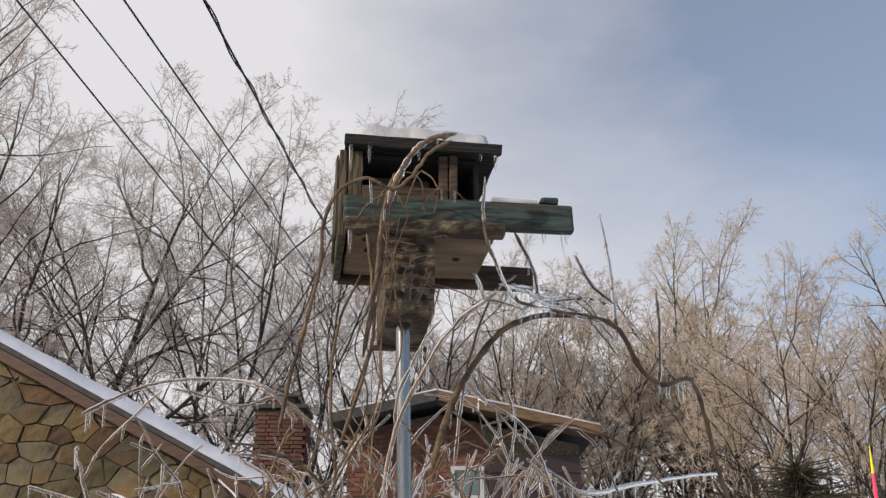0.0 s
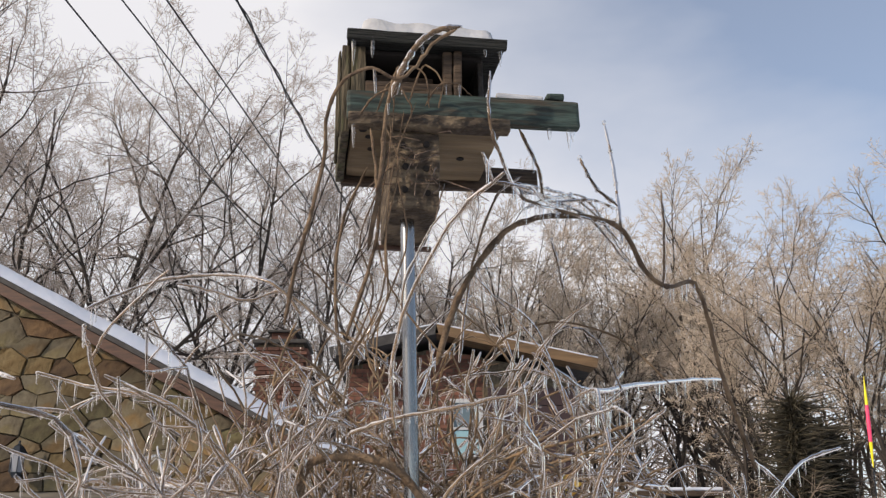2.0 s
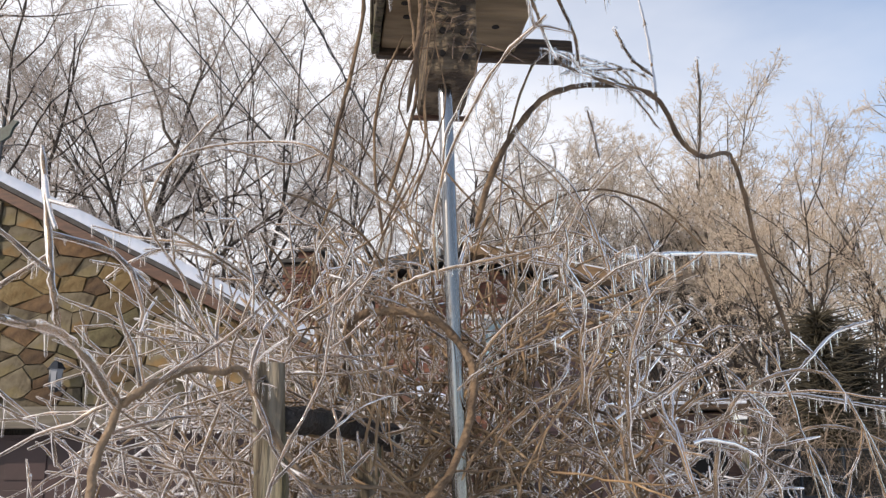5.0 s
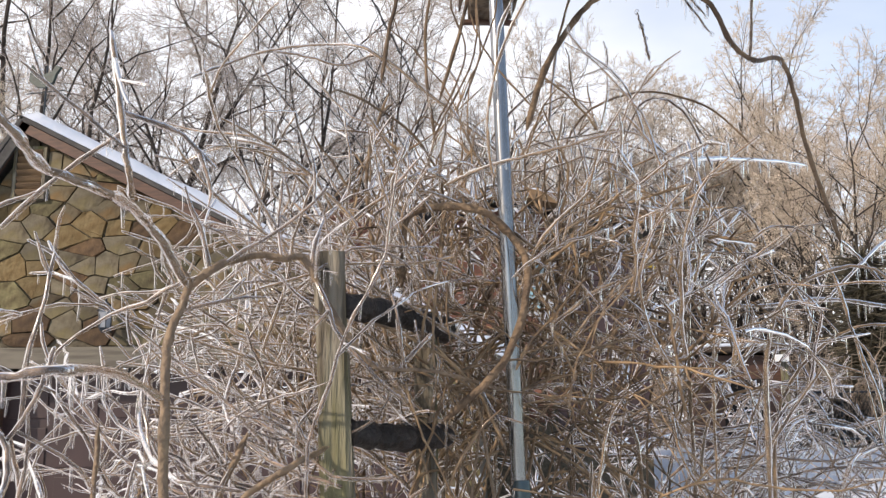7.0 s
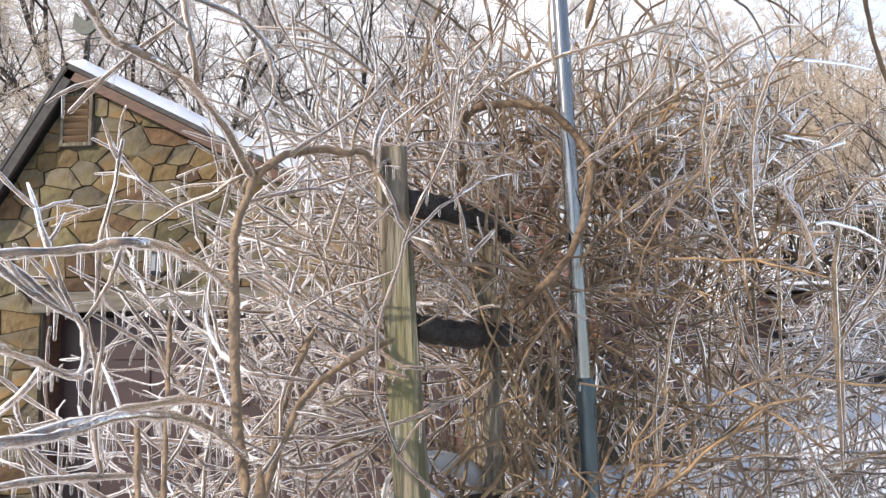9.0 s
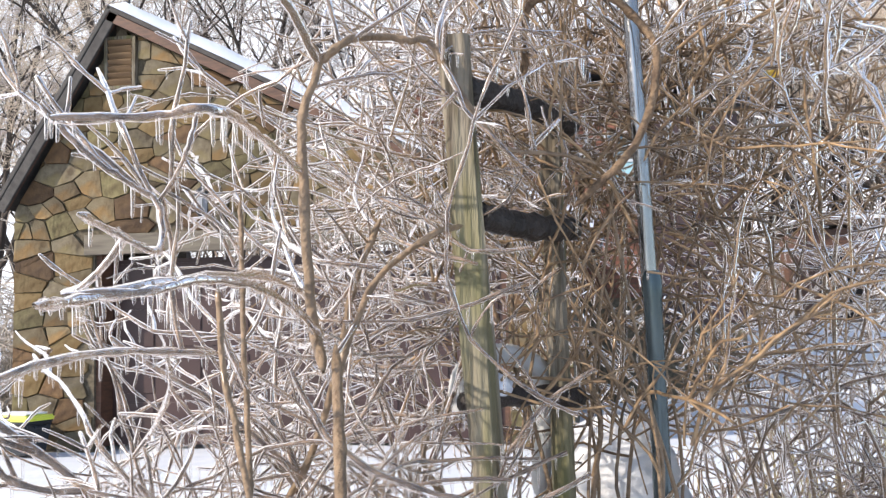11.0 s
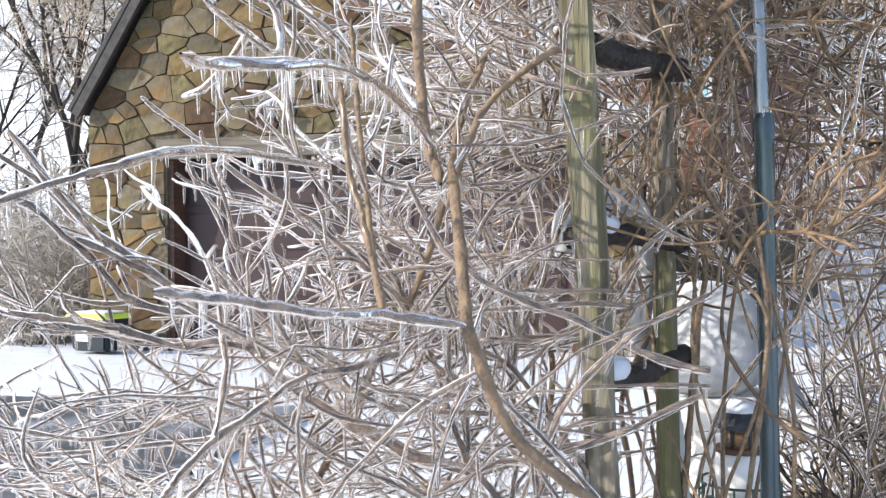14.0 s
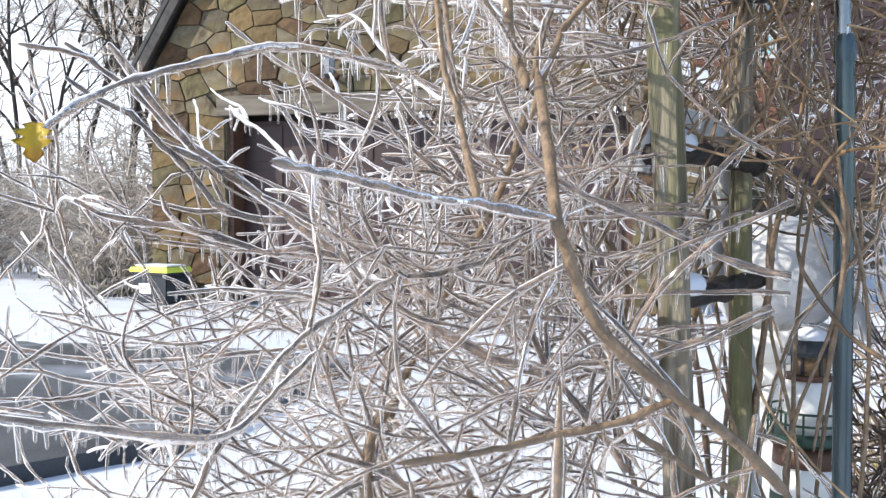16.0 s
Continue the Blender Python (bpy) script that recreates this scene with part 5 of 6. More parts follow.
class Shrub:
    def __init__(self, name, label, seed, bark, stem_mat):
        self.rnd = random.Random(seed)
        self.root = thing(name, label, "shrub")
        self.bark, self.stem_mat = bark, stem_mat
        self.rest = [Tubes(6), Tubes(7), Tubes(6)]
        self.single = True
        self.twigs, self.shell, self.ice = self.rest
        self.lines = []

    def flush(self, name, trio, parent, mat, joined=False):
        """One part for the wood, with its ice under it."""
        core = part(name, trio[0].mesh(name, mat), mat, parent)
        for t, ice_name, m in ((trio[1], "ice_glaze", ICE), (trio[2], "icicle_fringe", ICICLE)):
            if t.n:
                ob = part(ice_name, t.mesh(ice_name, m), m, core)
                if joined or ice_name == "icicle_fringe":
                    tagged(ob, kind="stuff")
        if joined:
            tagged(core, "fine leafless vine ends", kind="stuff")

    def limb(self, r0, r1, pts, glaze, density, longest=0.045, beads=False):
        rnd = self.rnd
        line = curve_through(pts, 5 * len(pts))
        line[1:-1] += np.array([[rnd.gauss(0, 0.0005) for _ in range(3)] for _ in range(len(line) - 2)])
        n = len(line)
        rad = np.linspace(r0, r1, n) * 0.001
        for k in range(3, n - 1, 5 + rnd.randrange(3)):
            rad[k] *= 1.22
        rad[-1] *= 0.3
        rad[0] *= 0.3
        trio = [Tubes(10), Tubes(8), Tubes(6)]
        trio[0].add(line, rad)
        if glaze:
            ice_sleeve(trio[1], rnd, line, rad, glaze)
        if density:
            hang_icicles(trio[2], rnd, line, float(rad.mean()), density, longest)
        if beads:                                          # knobs of ice at the joints and on the tip
            for k in list(range(2, n - 2, 4)) + [n - 1]:
                d = line[k] - line[k - 1]
                d = d / (np.linalg.norm(d) + 1e-9) * 0.0045
                b = rad[min(k, n - 2)] + 0.0022
                trio[2].add([line[k] - d, line[k] - d * 0.5, line[k] + d * 0.5, line[k] + d], [b * 0.4, b, b, b * 0.4])
        self.flush("stem", trio, self.root, self.stem_mat)
        self.lines.append((line, rad))
        return line

    def sprout(self, *a, **k):
        """A shoot with its spurs as one part; beyond the first 300 they join the rest."""
        if self.single:
            self.twigs, self.shell, self.ice = Tubes(5), Tubes(7), Tubes(5)
        self.shoot(*a, **k)
        if self.single and self.twigs.n:
            self.flush("shoot", (self.twigs, self.shell, self.ice), self.root, self.bark)

    def shoot(self, p, d, length, r, curl, glaze, density, spur=0.07, gap=0.045, longest=0.02, level=0, wobble=0.07):
        """A long shoot that keeps one gentle curve, with short side spurs in pairs at its joints."""
        rnd = self.rnd
        if level == 0 and rnd.random() < 0.2:
            r *= 1.35
        step = 0.022 if level == 0 else 0.014
        n = max(3, int(length / step))
        d = Vector(d).normalized()
        turn = Vector(curl) + Vector((rnd.gauss(0, 0.046), rnd.gauss(0, 0.035), rnd.gauss(0, 0.046)))
        pts = [Vector(p)]
        for k in range(n):
            d = (d + turn + Vector((rnd.gauss(0, wobble), rnd.gauss(0, wobble), rnd.gauss(0, wobble)))).normalized()
            pts.append(pts[-1] + d * step)
            if k % 3 == 2:
                d = (d + Vector((rnd.gauss(0, 0.21), rnd.gauss(0, 0.18), rnd.gauss(0, 0.21)))).normalized()
        arr = np.array([tuple(q) for q in pts])
        low = arr[:, 2].min() < 1.02 and arr[:, 1].min() < 2.15
        if low and self.bark is BARK_RED and ((arr[:, 0] > -0.2) & (arr[:, 0] < 0.5)).any() and rnd.random() < 0.9:
            return
        if max(q[2] - crown_top(q[0]) for q in arr) > 0.0 and rnd.random() < 0.94:
            return
        if arr[:, 2].mean() < 0.92 and arr[:, 0].mean() < -0.2 and level == 0 and rnd.random() < 0.25:
            return
        x, y, z = arr.T
        before_stem = (x > -0.47) & (x < -0.33) & (z > 1.05) & (z < 1.53) & (y < 1.49)
        before_low_stem = (x > -0.34) & (x < -0.1) & (z > 0.78) & (z < 1.1) & (y < 1.36)
        before_post = (x > -0.31) & (x < -0.19) & (z > 0.95) & (z < 1.54) & (y < 1.64)
        before_pole = (x > -0.1) & (x < -0.02) & (z > 1.2) & (y < 1.82)
        if (before_stem | before_low_stem).any() and rnd.random() < 0.85 or before_post.any() and rnd.random() < 0.4 or before_pole.any() and rnd.random() < 0.72:
            return
        if ((arr[:, 1] < 1.3) & ((arr[:, 2] > 1.2) | (arr[:, 0] < -0.48))).any():
            return
        if arr[:, 1].min() < 1.17 or arr[:, 2].min() < 0.0:
            return
        rad = 0.82 * r * (1.08 - 0.42 * np.linspace(0, 1, n + 1) ** 1.2)
        rad[-1] *= 0.75
        joint = max(2, int(gap / step))
        for k in range(joint, n, joint):
            rad[k] *= 1.3
        self.twigs.add(arr, rad)
        if glaze:
            ice_sleeve(self.shell, rnd, arr, rad, 1.9 * glaze)
        if density:
            hang_icicles(self.ice, rnd, arr, r * 0.7, 1.5 * density, 1.2 * longest)
        if level == 0 or (level == 1 and length > 0.14):
            for k in range(joint, n, joint):
                along = (pts[k + 1] - pts[k]).normalized()
                side = along.cross(Vector((rnd.gauss(0, 1), rnd.gauss(0, 1), rnd.gauss(0, 1)))).normalized()
                for sgn in (-1, 1):
                    if rnd.random() < 0.34:
                        long_one = rnd.random() < 0.34 and level == 0
                        self.shoot(pts[k], along * (1.5 if long_one else 1.0) + side * sgn, length * rnd.uniform(0.3, 0.5) if long_one else spur * rnd.uniform(0.35, 1.3), max(0.0010, r * 0.7), tuple(turn * 0.6), glaze * 0.9, density, spur, gap, longest, level + 1, wobble)

    def finish(self):
        if self.rest[0].n:
            self.flush("vine_mass", self.rest, self.root, self.bark, True)


def build_left_shrub():
    s = Shrub("iced_shrub", "leafless shrub with arching limbs sheathed in clear ice", 21, BARK, STEM_BARK)
    rnd = s.rnd
    heavy = {"limb_c", "limb_d", "limb_o", "limb_r", "limb_t", "limb_z", "limb_w", "limb_v", "limb_s"} | {n for n in LEFT_LIMBS if n.startswith("bough")}
    for name, (r0, r1, pts) in LEFT_LIMBS.items():
        k = 0.46 if name in heavy else 0.6
        s.stem_mat = BARK if name in heavy else STEM_BARK
        s.limb(r0 * k, r1 * k, pts, 0.0014 if name in heavy else (0.0006 if name in ("limb_a_end", "stem_a_top") else 0.0), 80 if name in heavy else 4, 0.03)
    s.stem_mat = STEM_BARK
    base = Vector((-0.36, 1.5, 0.0))
    for k in range(9):                                     # canes from the root up into the limbs
        a = k * 0.7
        top = Vector((-0.36 + 0.2 * math.cos(a), 1.5 + 0.12 * math.sin(a), rnd.uniform(0.7, 0.95)))
        s.limb(5, 4, [tuple(base + Vector((0.05 * math.cos(a), 0.05 * math.sin(a), 0))), tuple(base.lerp(top, 0.5) + Vector((rnd.gauss(0, 0.03), rnd.gauss(0, 0.03), 0))), tuple(top)], 0.0008, 0)
    lines = s.lines[:len(LEFT_LIMBS)]
    for line, rad in lines:                                # side shoots off the limbs
        for _ in range(int(5 * len(line) / 20) + 1):
            k = rnd.randrange(1, len(line) - 1)
            along = Vector(line[k + 1] - line[k - 1]).normalized()
            side = Vector((rnd.gauss(-0.3, 0.6), rnd.gauss(0, 0.5), rnd.gauss(0.1, 0.7)))
            s.sprout(line[k], along * rnd.choice((-0.5, 0.6)) + side, rnd.uniform(0.06, 0.22), rnd.uniform(0.0013, 0.002), (0, 0, -0.01), 0.0006, 16, 0.05)
    for _ in range(112):                                    # sweeping fans out to the left
        z = rnd.uniform(0.64, 1.3)
        p = (rnd.uniform(-0.34, -0.12), rnd.uniform(1.47, 1.86), z)
        a = rnd.gauss(0.0, 0.32) + (1.0 - z) * 0.3
        s.sprout(p, (-math.cos(a), rnd.gauss(-0.22, 0.25), math.sin(a)), rnd.uniform(0.3, 0.68), rnd.uniform(0.0013, 0.0021), (0, 0, rnd.gauss(-0.008, 0.016)), 0.0006 if rnd.random() < 0.6 else 0.0002, 22, 0.065)
    for _ in range(34):                                    # the same behind, farther left and lower
        p = (rnd.uniform(-0.75, -0.4), rnd.uniform(1.8, 2.5), rnd.uniform(0.4, 1.2))
        a = rnd.uniform(-0.5, 0.8)
        s.sprout(p, (-math.cos(a), rnd.gauss(-0.1, 0.3), math.sin(a)), rnd.uniform(0.25, 0.55), rnd.uniform(0.0015, 0.0024), (0, 0, rnd.gauss(-0.01, 0.02)), 0.0007, 14, 0.07)
    for _ in range(38):                                    # drooping iced ends low on the outer side
        p = (rnd.uniform(-0.58, -0.3), rnd.uniform(1.5, 1.85), rnd.uniform(0.5, 0.88))
        a = rnd.gauss(0.05, 0.3)
        s.sprout(p, (-math.cos(a), rnd.gauss(-0.08, 0.2), math.sin(a)), rnd.uniform(0.25, 0.5), rnd.uniform(0.0013, 0.002), (0, 0, rnd.gauss(-0.01, 0.02)), 0.0007, 24, 0.06)
    for _ in range(70):                                    # long iced ends that reach out over the drive
        p = (rnd.uniform(-0.86, -0.42), rnd.uniform(1.4, 1.85), rnd.uniform(0.58, 0.88))
        a = rnd.gauss(0.08, 0.2)
        s.sprout(p, (-math.cos(a), rnd.gauss(-0.05, 0.15), math.sin(a)), rnd.uniform(0.2, 0.42), rnd.uniform(0.0012, 0.0018), (0, 0, rnd.gauss(0.0, 0.02)), 0.0008, 34, 0.05, 0.04, 0.024)
    for _ in range(13):                                    # thick brown boughs low in the middle
        p = (rnd.uniform(-0.4, -0.2), rnd.uniform(1.4, 1.75), rnd.uniform(0.45, 0.95))
        a = rnd.uniform(-0.2, 1.4)
        s.sprout(p, (-math.cos(a), rnd.gauss(0, 0.25), math.sin(a)), rnd.uniform(0.3, 0.6), rnd.uniform(0.003, 0.0045), (rnd.gauss(0, 0.02), 0, rnd.gauss(0, 0.02)), 0.0005, 4, 0.08, 0.07)
    s.finish()


def build_vines():
    s = Shrub("vine_tangle", "tangle of brown vines climbing the trellis and pole", 22, BARK_RED, STEM_BARK)
    rnd = s.rnd
    for name, (r0, r1, pts) in {**VINE_LIMBS, **VINE_LIMBS_HIGH}.items():
        icy = name[:4] in ("limb",)
        s.stem_mat = VINE_BARK if (name in VINE_LIMBS_HIGH and not icy) or name == "arch_f" else STEM_BARK
        k = 0.45 if icy else (0.85 if name[:4] == "twig" else 0.66)
        s.limb(r0 * k, r1 * k, pts, 0.0016 if icy else (0.0006 if name[:4] == "twig" else (0.0002 if name in ("vine_h", "vine_i") else 0.0)), 80 if icy else (60 if name in ("arch_g", "vine_h", "vine_i") else 8), 0.035, name[:4] == "twig")
    s.stem_mat = VINE_BARK
    s.limb(4.6, 3.2, [(-0.09, 1.70, 2.06), (-0.075, 1.69, 2.10), (-0.055, 1.69, 2.135), (-0.03, 1.69, 2.155), (0.002, 1.70, 2.168)], 0.0005, 26, 0.02)
    s.limb(3.2, 2.4, [(-0.12, 1.74, 1.86), (-0.105, 1.72, 1.95), (-0.10, 1.715, 2.03), (-0.09, 1.70, 2.08), (-0.082, 1.705, 2.11)], 0.0, 3, 0.02)
    s.limb(2.6, 2.0, [(-0.15, 1.78, 1.75), (-0.11, 1.75, 1.88), (-0.112, 1.735, 1.97), (-0.12, 1.73, 2.03)], 0.0, 3, 0.02)
    s.limb(2.4, 1.8, [(-0.16, 1.86, 1.72), (-0.175, 1.87, 1.85), (-0.165, 1.86, 1.95), (-0.13, 1.83, 2.02)], 0.0, 3, 0.02)
    for k in range(5):                                     # brown strands that cling to the timber and the front board
        x, y = -0.108 + 0.006 * k + rnd.gauss(0, 0.005), 1.742 + rnd.gauss(0, 0.006)
        s.limb(1.3, 0.8, [(x + rnd.gauss(-0.02, 0.04), y, 1.68 + 0.02 * k), (x + rnd.gauss(0, 0.018), y, 1.8), (x + rnd.gauss(-0.004, 0.01), y, 1.88), (x + rnd.gauss(0, 0.008), y, 1.98), (x + rnd.gauss(0.01, 0.01), y - 0.006, 2.045 + 0.006 * k)], 0.0, 6, 0.02)
    for k in range(4):                                     # icy strands over the arch beside the birdhouse
        s.limb(1.7, 1.2, [(0.08 + rnd.gauss(0, 0.01), 1.84, 1.99 + rnd.gauss(0, 0.012)), (0.14, 1.92, 2.0 + rnd.gauss(0, 0.014)), (0.2, 1.97, 2.005 + rnd.gauss(0, 0.016)), (0.26 + rnd.gauss(0, 0.012), 2.02, 1.985 + rnd.gauss(0, 0.02))], 0.0005, 70, 0.035, True)
    s.limb(2.0, 1.4, [(0.158, 1.95, 1.87), (0.152, 1.95, 1.91), (0.143, 1.95, 1.95)], 0.0004, 0, 0.02, True)
    for k in range(5):                                     # and loop in front of the window
        x, z = -0.135 + 0.022 * k, 2.06 + rnd.gauss(0, 0.008)
        s.limb(1.5, 0.9, [(x, 1.735, z), (x + 0.02, 1.725, z + rnd.uniform(0.02, 0.06)), (x + 0.045, 1.725, z + rnd.uniform(0.0, 0.05)), (x + rnd.uniform(0.04, 0.07), 1.735, z + rnd.uniform(-0.02, 0.02))], 0.0, 10, 0.02)
    s.limb(2.2, 1.6, [(0.0, 1.9, 1.75), (0.02, 1.95, 1.9), (0.06, 1.95, 2.02), (0.10, 1.96, 2.06)], 0.0004, 8, 0.02)
    for _ in range(66):                                    # canes that rise and arch over
        a = rnd.uniform(0, 6.28)
        p = (rnd.gauss(-0.02, 0.11), rnd.uniform(1.78, 2.05), rnd.uniform(0.05, 0.75))
        out = rnd.uniform(0.0, 0.035)
        s.sprout(p, (rnd.gauss(0, 0.28), rnd.gauss(0, 0.2), 1), rnd.uniform(0.45, 0.85), rnd.uniform(0.0016, 0.003), (out * math.cos(a), out * 0.5 * math.sin(a), -0.01), 0.0 if rnd.random() < 0.55 else 0.0006, 5, 0.09, 0.10, 0.02, wobble=0.1)
    for k in range(20):                                    # vines that arch over and hang down again
        x, w = rnd.uniform(-0.36, 0.34), rnd.uniform(0.12, 0.42) * rnd.choice((-1, 1, 1))
        top = min(rnd.uniform(1.42, 1.92), crown_top(x + 0.5 * w))
        y, bow = rnd.uniform(1.86, 2.1), rnd.gauss(0, 0.03)
        s.stem_mat = rnd.choice((VINE_BARK, STEM_BARK, BARK_RED))
        icy = rnd.random() < 0.7
        line = s.limb(rnd.uniform(1.7, 3.0), rnd.uniform(1.0, 1.5), [(x, y, top - rnd.uniform(0.25, 0.5)), (x + 0.06 * w, y + bow * 0.5, top - rnd.uniform(0.08, 0.16)), (x + 0.38 * w, y + bow, top),
               (x + 0.75 * w, y + bow, top - rnd.uniform(0.0, 0.07)), (x + w, y + 0.6 * bow, top - rnd.uniform(0.04, 0.34))], 0.0006 if icy else 0.0, 22 if icy else 3, 0.025)
        for j in range(3):
            i = rnd.randrange(5, len(line) - 2)
            s.sprout(line[i], line[i + 1] - line[i - 1] + np.array([rnd.gauss(0, 0.012), rnd.gauss(0, 0.006), rnd.gauss(0.004, 0.012)]), rnd.uniform(0.08, 0.24), rnd.uniform(0.001, 0.0016), (0, 0, -0.01), 0.0005 if icy else 0.0, 12, 0.05, 0.06, 0.02)
    for _ in range(84):                                    # canes that cross one another over the trellis
        p = (rnd.gauss(-0.06, 0.17), rnd.uniform(1.85, 2.1), rnd.uniform(1.22, 1.58))
        icy = rnd.random() < 0.35
        s.sprout(p, (rnd.gauss(0.05, 0.75), rnd.gauss(0, 0.25), rnd.gauss(0.9, 0.35)), rnd.uniform(0.22, 0.4), rnd.uniform(0.0015, 0.0028), (rnd.gauss(0, 0.02), 0, rnd.gauss(-0.012, 0.02)), 0.0004 if icy else 0.0, 14 if icy else 3, 0.06, 0.06, 0.022, wobble=0.09)
    for _ in range(76):                                    # shorter ends high in the tangle
        p = (rnd.gauss(-0.08, 0.19), rnd.uniform(1.84, 2.1), rnd.uniform(1.38, 1.66))
        icy = rnd.random() < 0.5
        s.sprout(p, (rnd.gauss(0.0, 0.85), rnd.gauss(0, 0.25), rnd.gauss(0.7, 0.45)), rnd.uniform(0.14, 0.3), rnd.uniform(0.0012, 0.0022), (rnd.gauss(0, 0.03), 0, rnd.gauss(-0.012, 0.03)), 0.0004 if icy else 0.0, 14 if icy else 3, 0.05, 0.05, 0.02, wobble=0.1)
    for _ in range(110):                                   # curling brown vines before the rungs, between post and pole
        p = (rnd.uniform(-0.24, -0.02), rnd.uniform(1.66, 1.84), rnd.uniform(0.9, 1.46))
        s.sprout(p, (rnd.gauss(0.1, 0.6), rnd.gauss(0, 0.15), rnd.gauss(0.5, 0.6)), rnd.uniform(0.12, 0.32), rnd.uniform(0.0010, 0.0024), (rnd.gauss(0, 0.07), 0, rnd.gauss(0, 0.07)), 0.0, 3, 0.05, 0.08, 0.02, wobble=0.08)
    s.stem_mat = STEM_BARK
    for _ in range(10):                                    # stout stems between post and pole
        x, y = rnd.uniform(-0.21, -0.06), rnd.uniform(1.74, 1.92)
        s.limb(rnd.uniform(2.6, 4.2), rnd.uniform(1.8, 2.6), [(x, y, -0.03), (x + rnd.gauss(0, 0.015), y, 0.4), (x + rnd.gauss(0, 0.025), y + rnd.gauss(0, 0.01), 0.75), (x + rnd.gauss(0, 0.03), y + rnd.gauss(0, 0.015), 1.0), (x + rnd.gauss(0.01, 0.05), y, rnd.uniform(1.2, 1.5))], 0.0, 2, 0.02)
    s.single = False
    s.twigs, s.shell, s.ice = s.rest
    for _ in range(330):                                   # thin vines looping round pole and posts
        a = rnd.uniform(0, 6.28)
        r = abs(rnd.gauss(0, 0.16))
        p = (-0.04 + r * math.cos(a), 1.92 + 0.6 * r * math.sin(a), rnd.uniform(0.6, 1.58))
        s.sprout(p, (rnd.gauss(0.1, 0.8), rnd.gauss(0.05, 0.3), rnd.gauss(0.5, 0.7)), rnd.uniform(0.2, 0.55), rnd.uniform(0.0010, 0.0026), (rnd.gauss(0, 0.06), rnd.gauss(0, 0.035), rnd.gauss(0, 0.06)), 0.0 if rnd.random() < 0.82 else 0.0005, 4, 0.05, 0.11, 0.02, wobble=0.08)
    s.single = True
    for _ in range(90):                                    # iced ends that stand out above
        p = (rnd.gauss(0.0, 0.18), rnd.uniform(1.65, 2.0), rnd.uniform(1.35, 1.66))
        s.sprout(p, (rnd.gauss(0, 0.8), rnd.gauss(0, 0.35), rnd.gauss(0.6, 0.4)), rnd.uniform(0.2, 0.42), rnd.uniform(0.0010, 0.0018), (rnd.gauss(0, 0.06), 0, rnd.gauss(-0.02, 0.04)), 0.0006, 16, 0.05, 0.06, 0.022)
    for _ in range(84):                                    # iced wing to the left
        p = (rnd.uniform(-0.35, -0.1), rnd.uniform(1.7, 2.0), rnd.uniform(1.25, 1.55))
        s.sprout(p, (rnd.gauss(-0.8, 0.4), rnd.gauss(0, 0.3), rnd.gauss(0.45, 0.4)), rnd.uniform(0.2, 0.45), rnd.uniform(0.0011, 0.0018), (0, 0, -0.015), 0.0006, 20, 0.06, 0.05, 0.025)
    s.finish()


def build_right_shrub():
    s = Shrub("iced_shrub", "wide spray of ice-coated shrub shoots beside the pole", 23, BARK, STEM_BARK)
    rnd = s.rnd
    for k in range(12):
        a = rnd.uniform(-0.4, 1.2)
        foot = (0.22 + rnd.gauss(0, 0.05), 2.1 + rnd.gauss(0, 0.06), 0.0)
        mid = (0.22 + 0.12 * a, 2.1 + rnd.gauss(0, 0.08), 0.6)
        top = (0.22 + 0.4 * a, 2.1 + rnd.gauss(0, 0.2), rnd.uniform(1.0, 1.3))
        s.limb(4, 2.5, [foot, mid, top], 0.0005, 2)
    for _ in range(255):
        z = rnd.uniform(0.38, 1.36)
        p = (rnd.uniform(0.02, 0.62), rnd.uniform(1.95, 2.6), z)
        a = rnd.uniform(-0.2, 1.1)
        s.sprout(p, (math.cos(a), rnd.gauss(0, 0.3), math.sin(a)), rnd.uniform(0.22, 0.55), rnd.uniform(0.0014, 0.0024), (0, 0, rnd.gauss(0.0, 0.02)), 0.0006 if rnd.random() < 0.6 else 0.00025, 10, 0.07)
    for _ in range(40):                                    # dark brush round the birdbath
        p = (rnd.uniform(0.0, 0.36), rnd.uniform(2.1, 2.7), rnd.uniform(0.0, 0.5))
        s.sprout(p, (rnd.gauss(-0.05, 0.45), rnd.gauss(0, 0.25), 1), rnd.uniform(0.35, 0.7), rnd.uniform(0.0015, 0.003), (rnd.gauss(0, 0.03), 0, 0), 0.0, 3, 0.08, 0.07)
    for _ in range(16):                                    # low brown stems near the pole's foot
        p = (rnd.uniform(0.06, 0.5), rnd.uniform(1.7, 2.1), rnd.uniform(0.25, 0.6))
        s.sprout(p, (rnd.gauss(-0.1, 0.5), rnd.gauss(0, 0.25), 1), rnd.uniform(0.3, 0.6), rnd.uniform(0.0014, 0.0026), (rnd.gauss(0, 0.03), 0, 0), 0.0 if rnd.random() < 0.5 else 0.0005, 4, 0.07, 0.08)
    for _ in range(110):
        p = (rnd.uniform(0.05, 0.75), rnd.uniform(1.95, 2.7), rnd.uniform(0.3, 1.1))
        s.sprout(p, (rnd.gauss(0, 0.5), rnd.gauss(0, 0.3), 1), rnd.uniform(0.3, 0.6), rnd.uniform(0.0014, 0.0024), (rnd.gauss(0, 0.02), 0, 0), 0.0005, 4, 0.07, 0.06)
    s.finish()


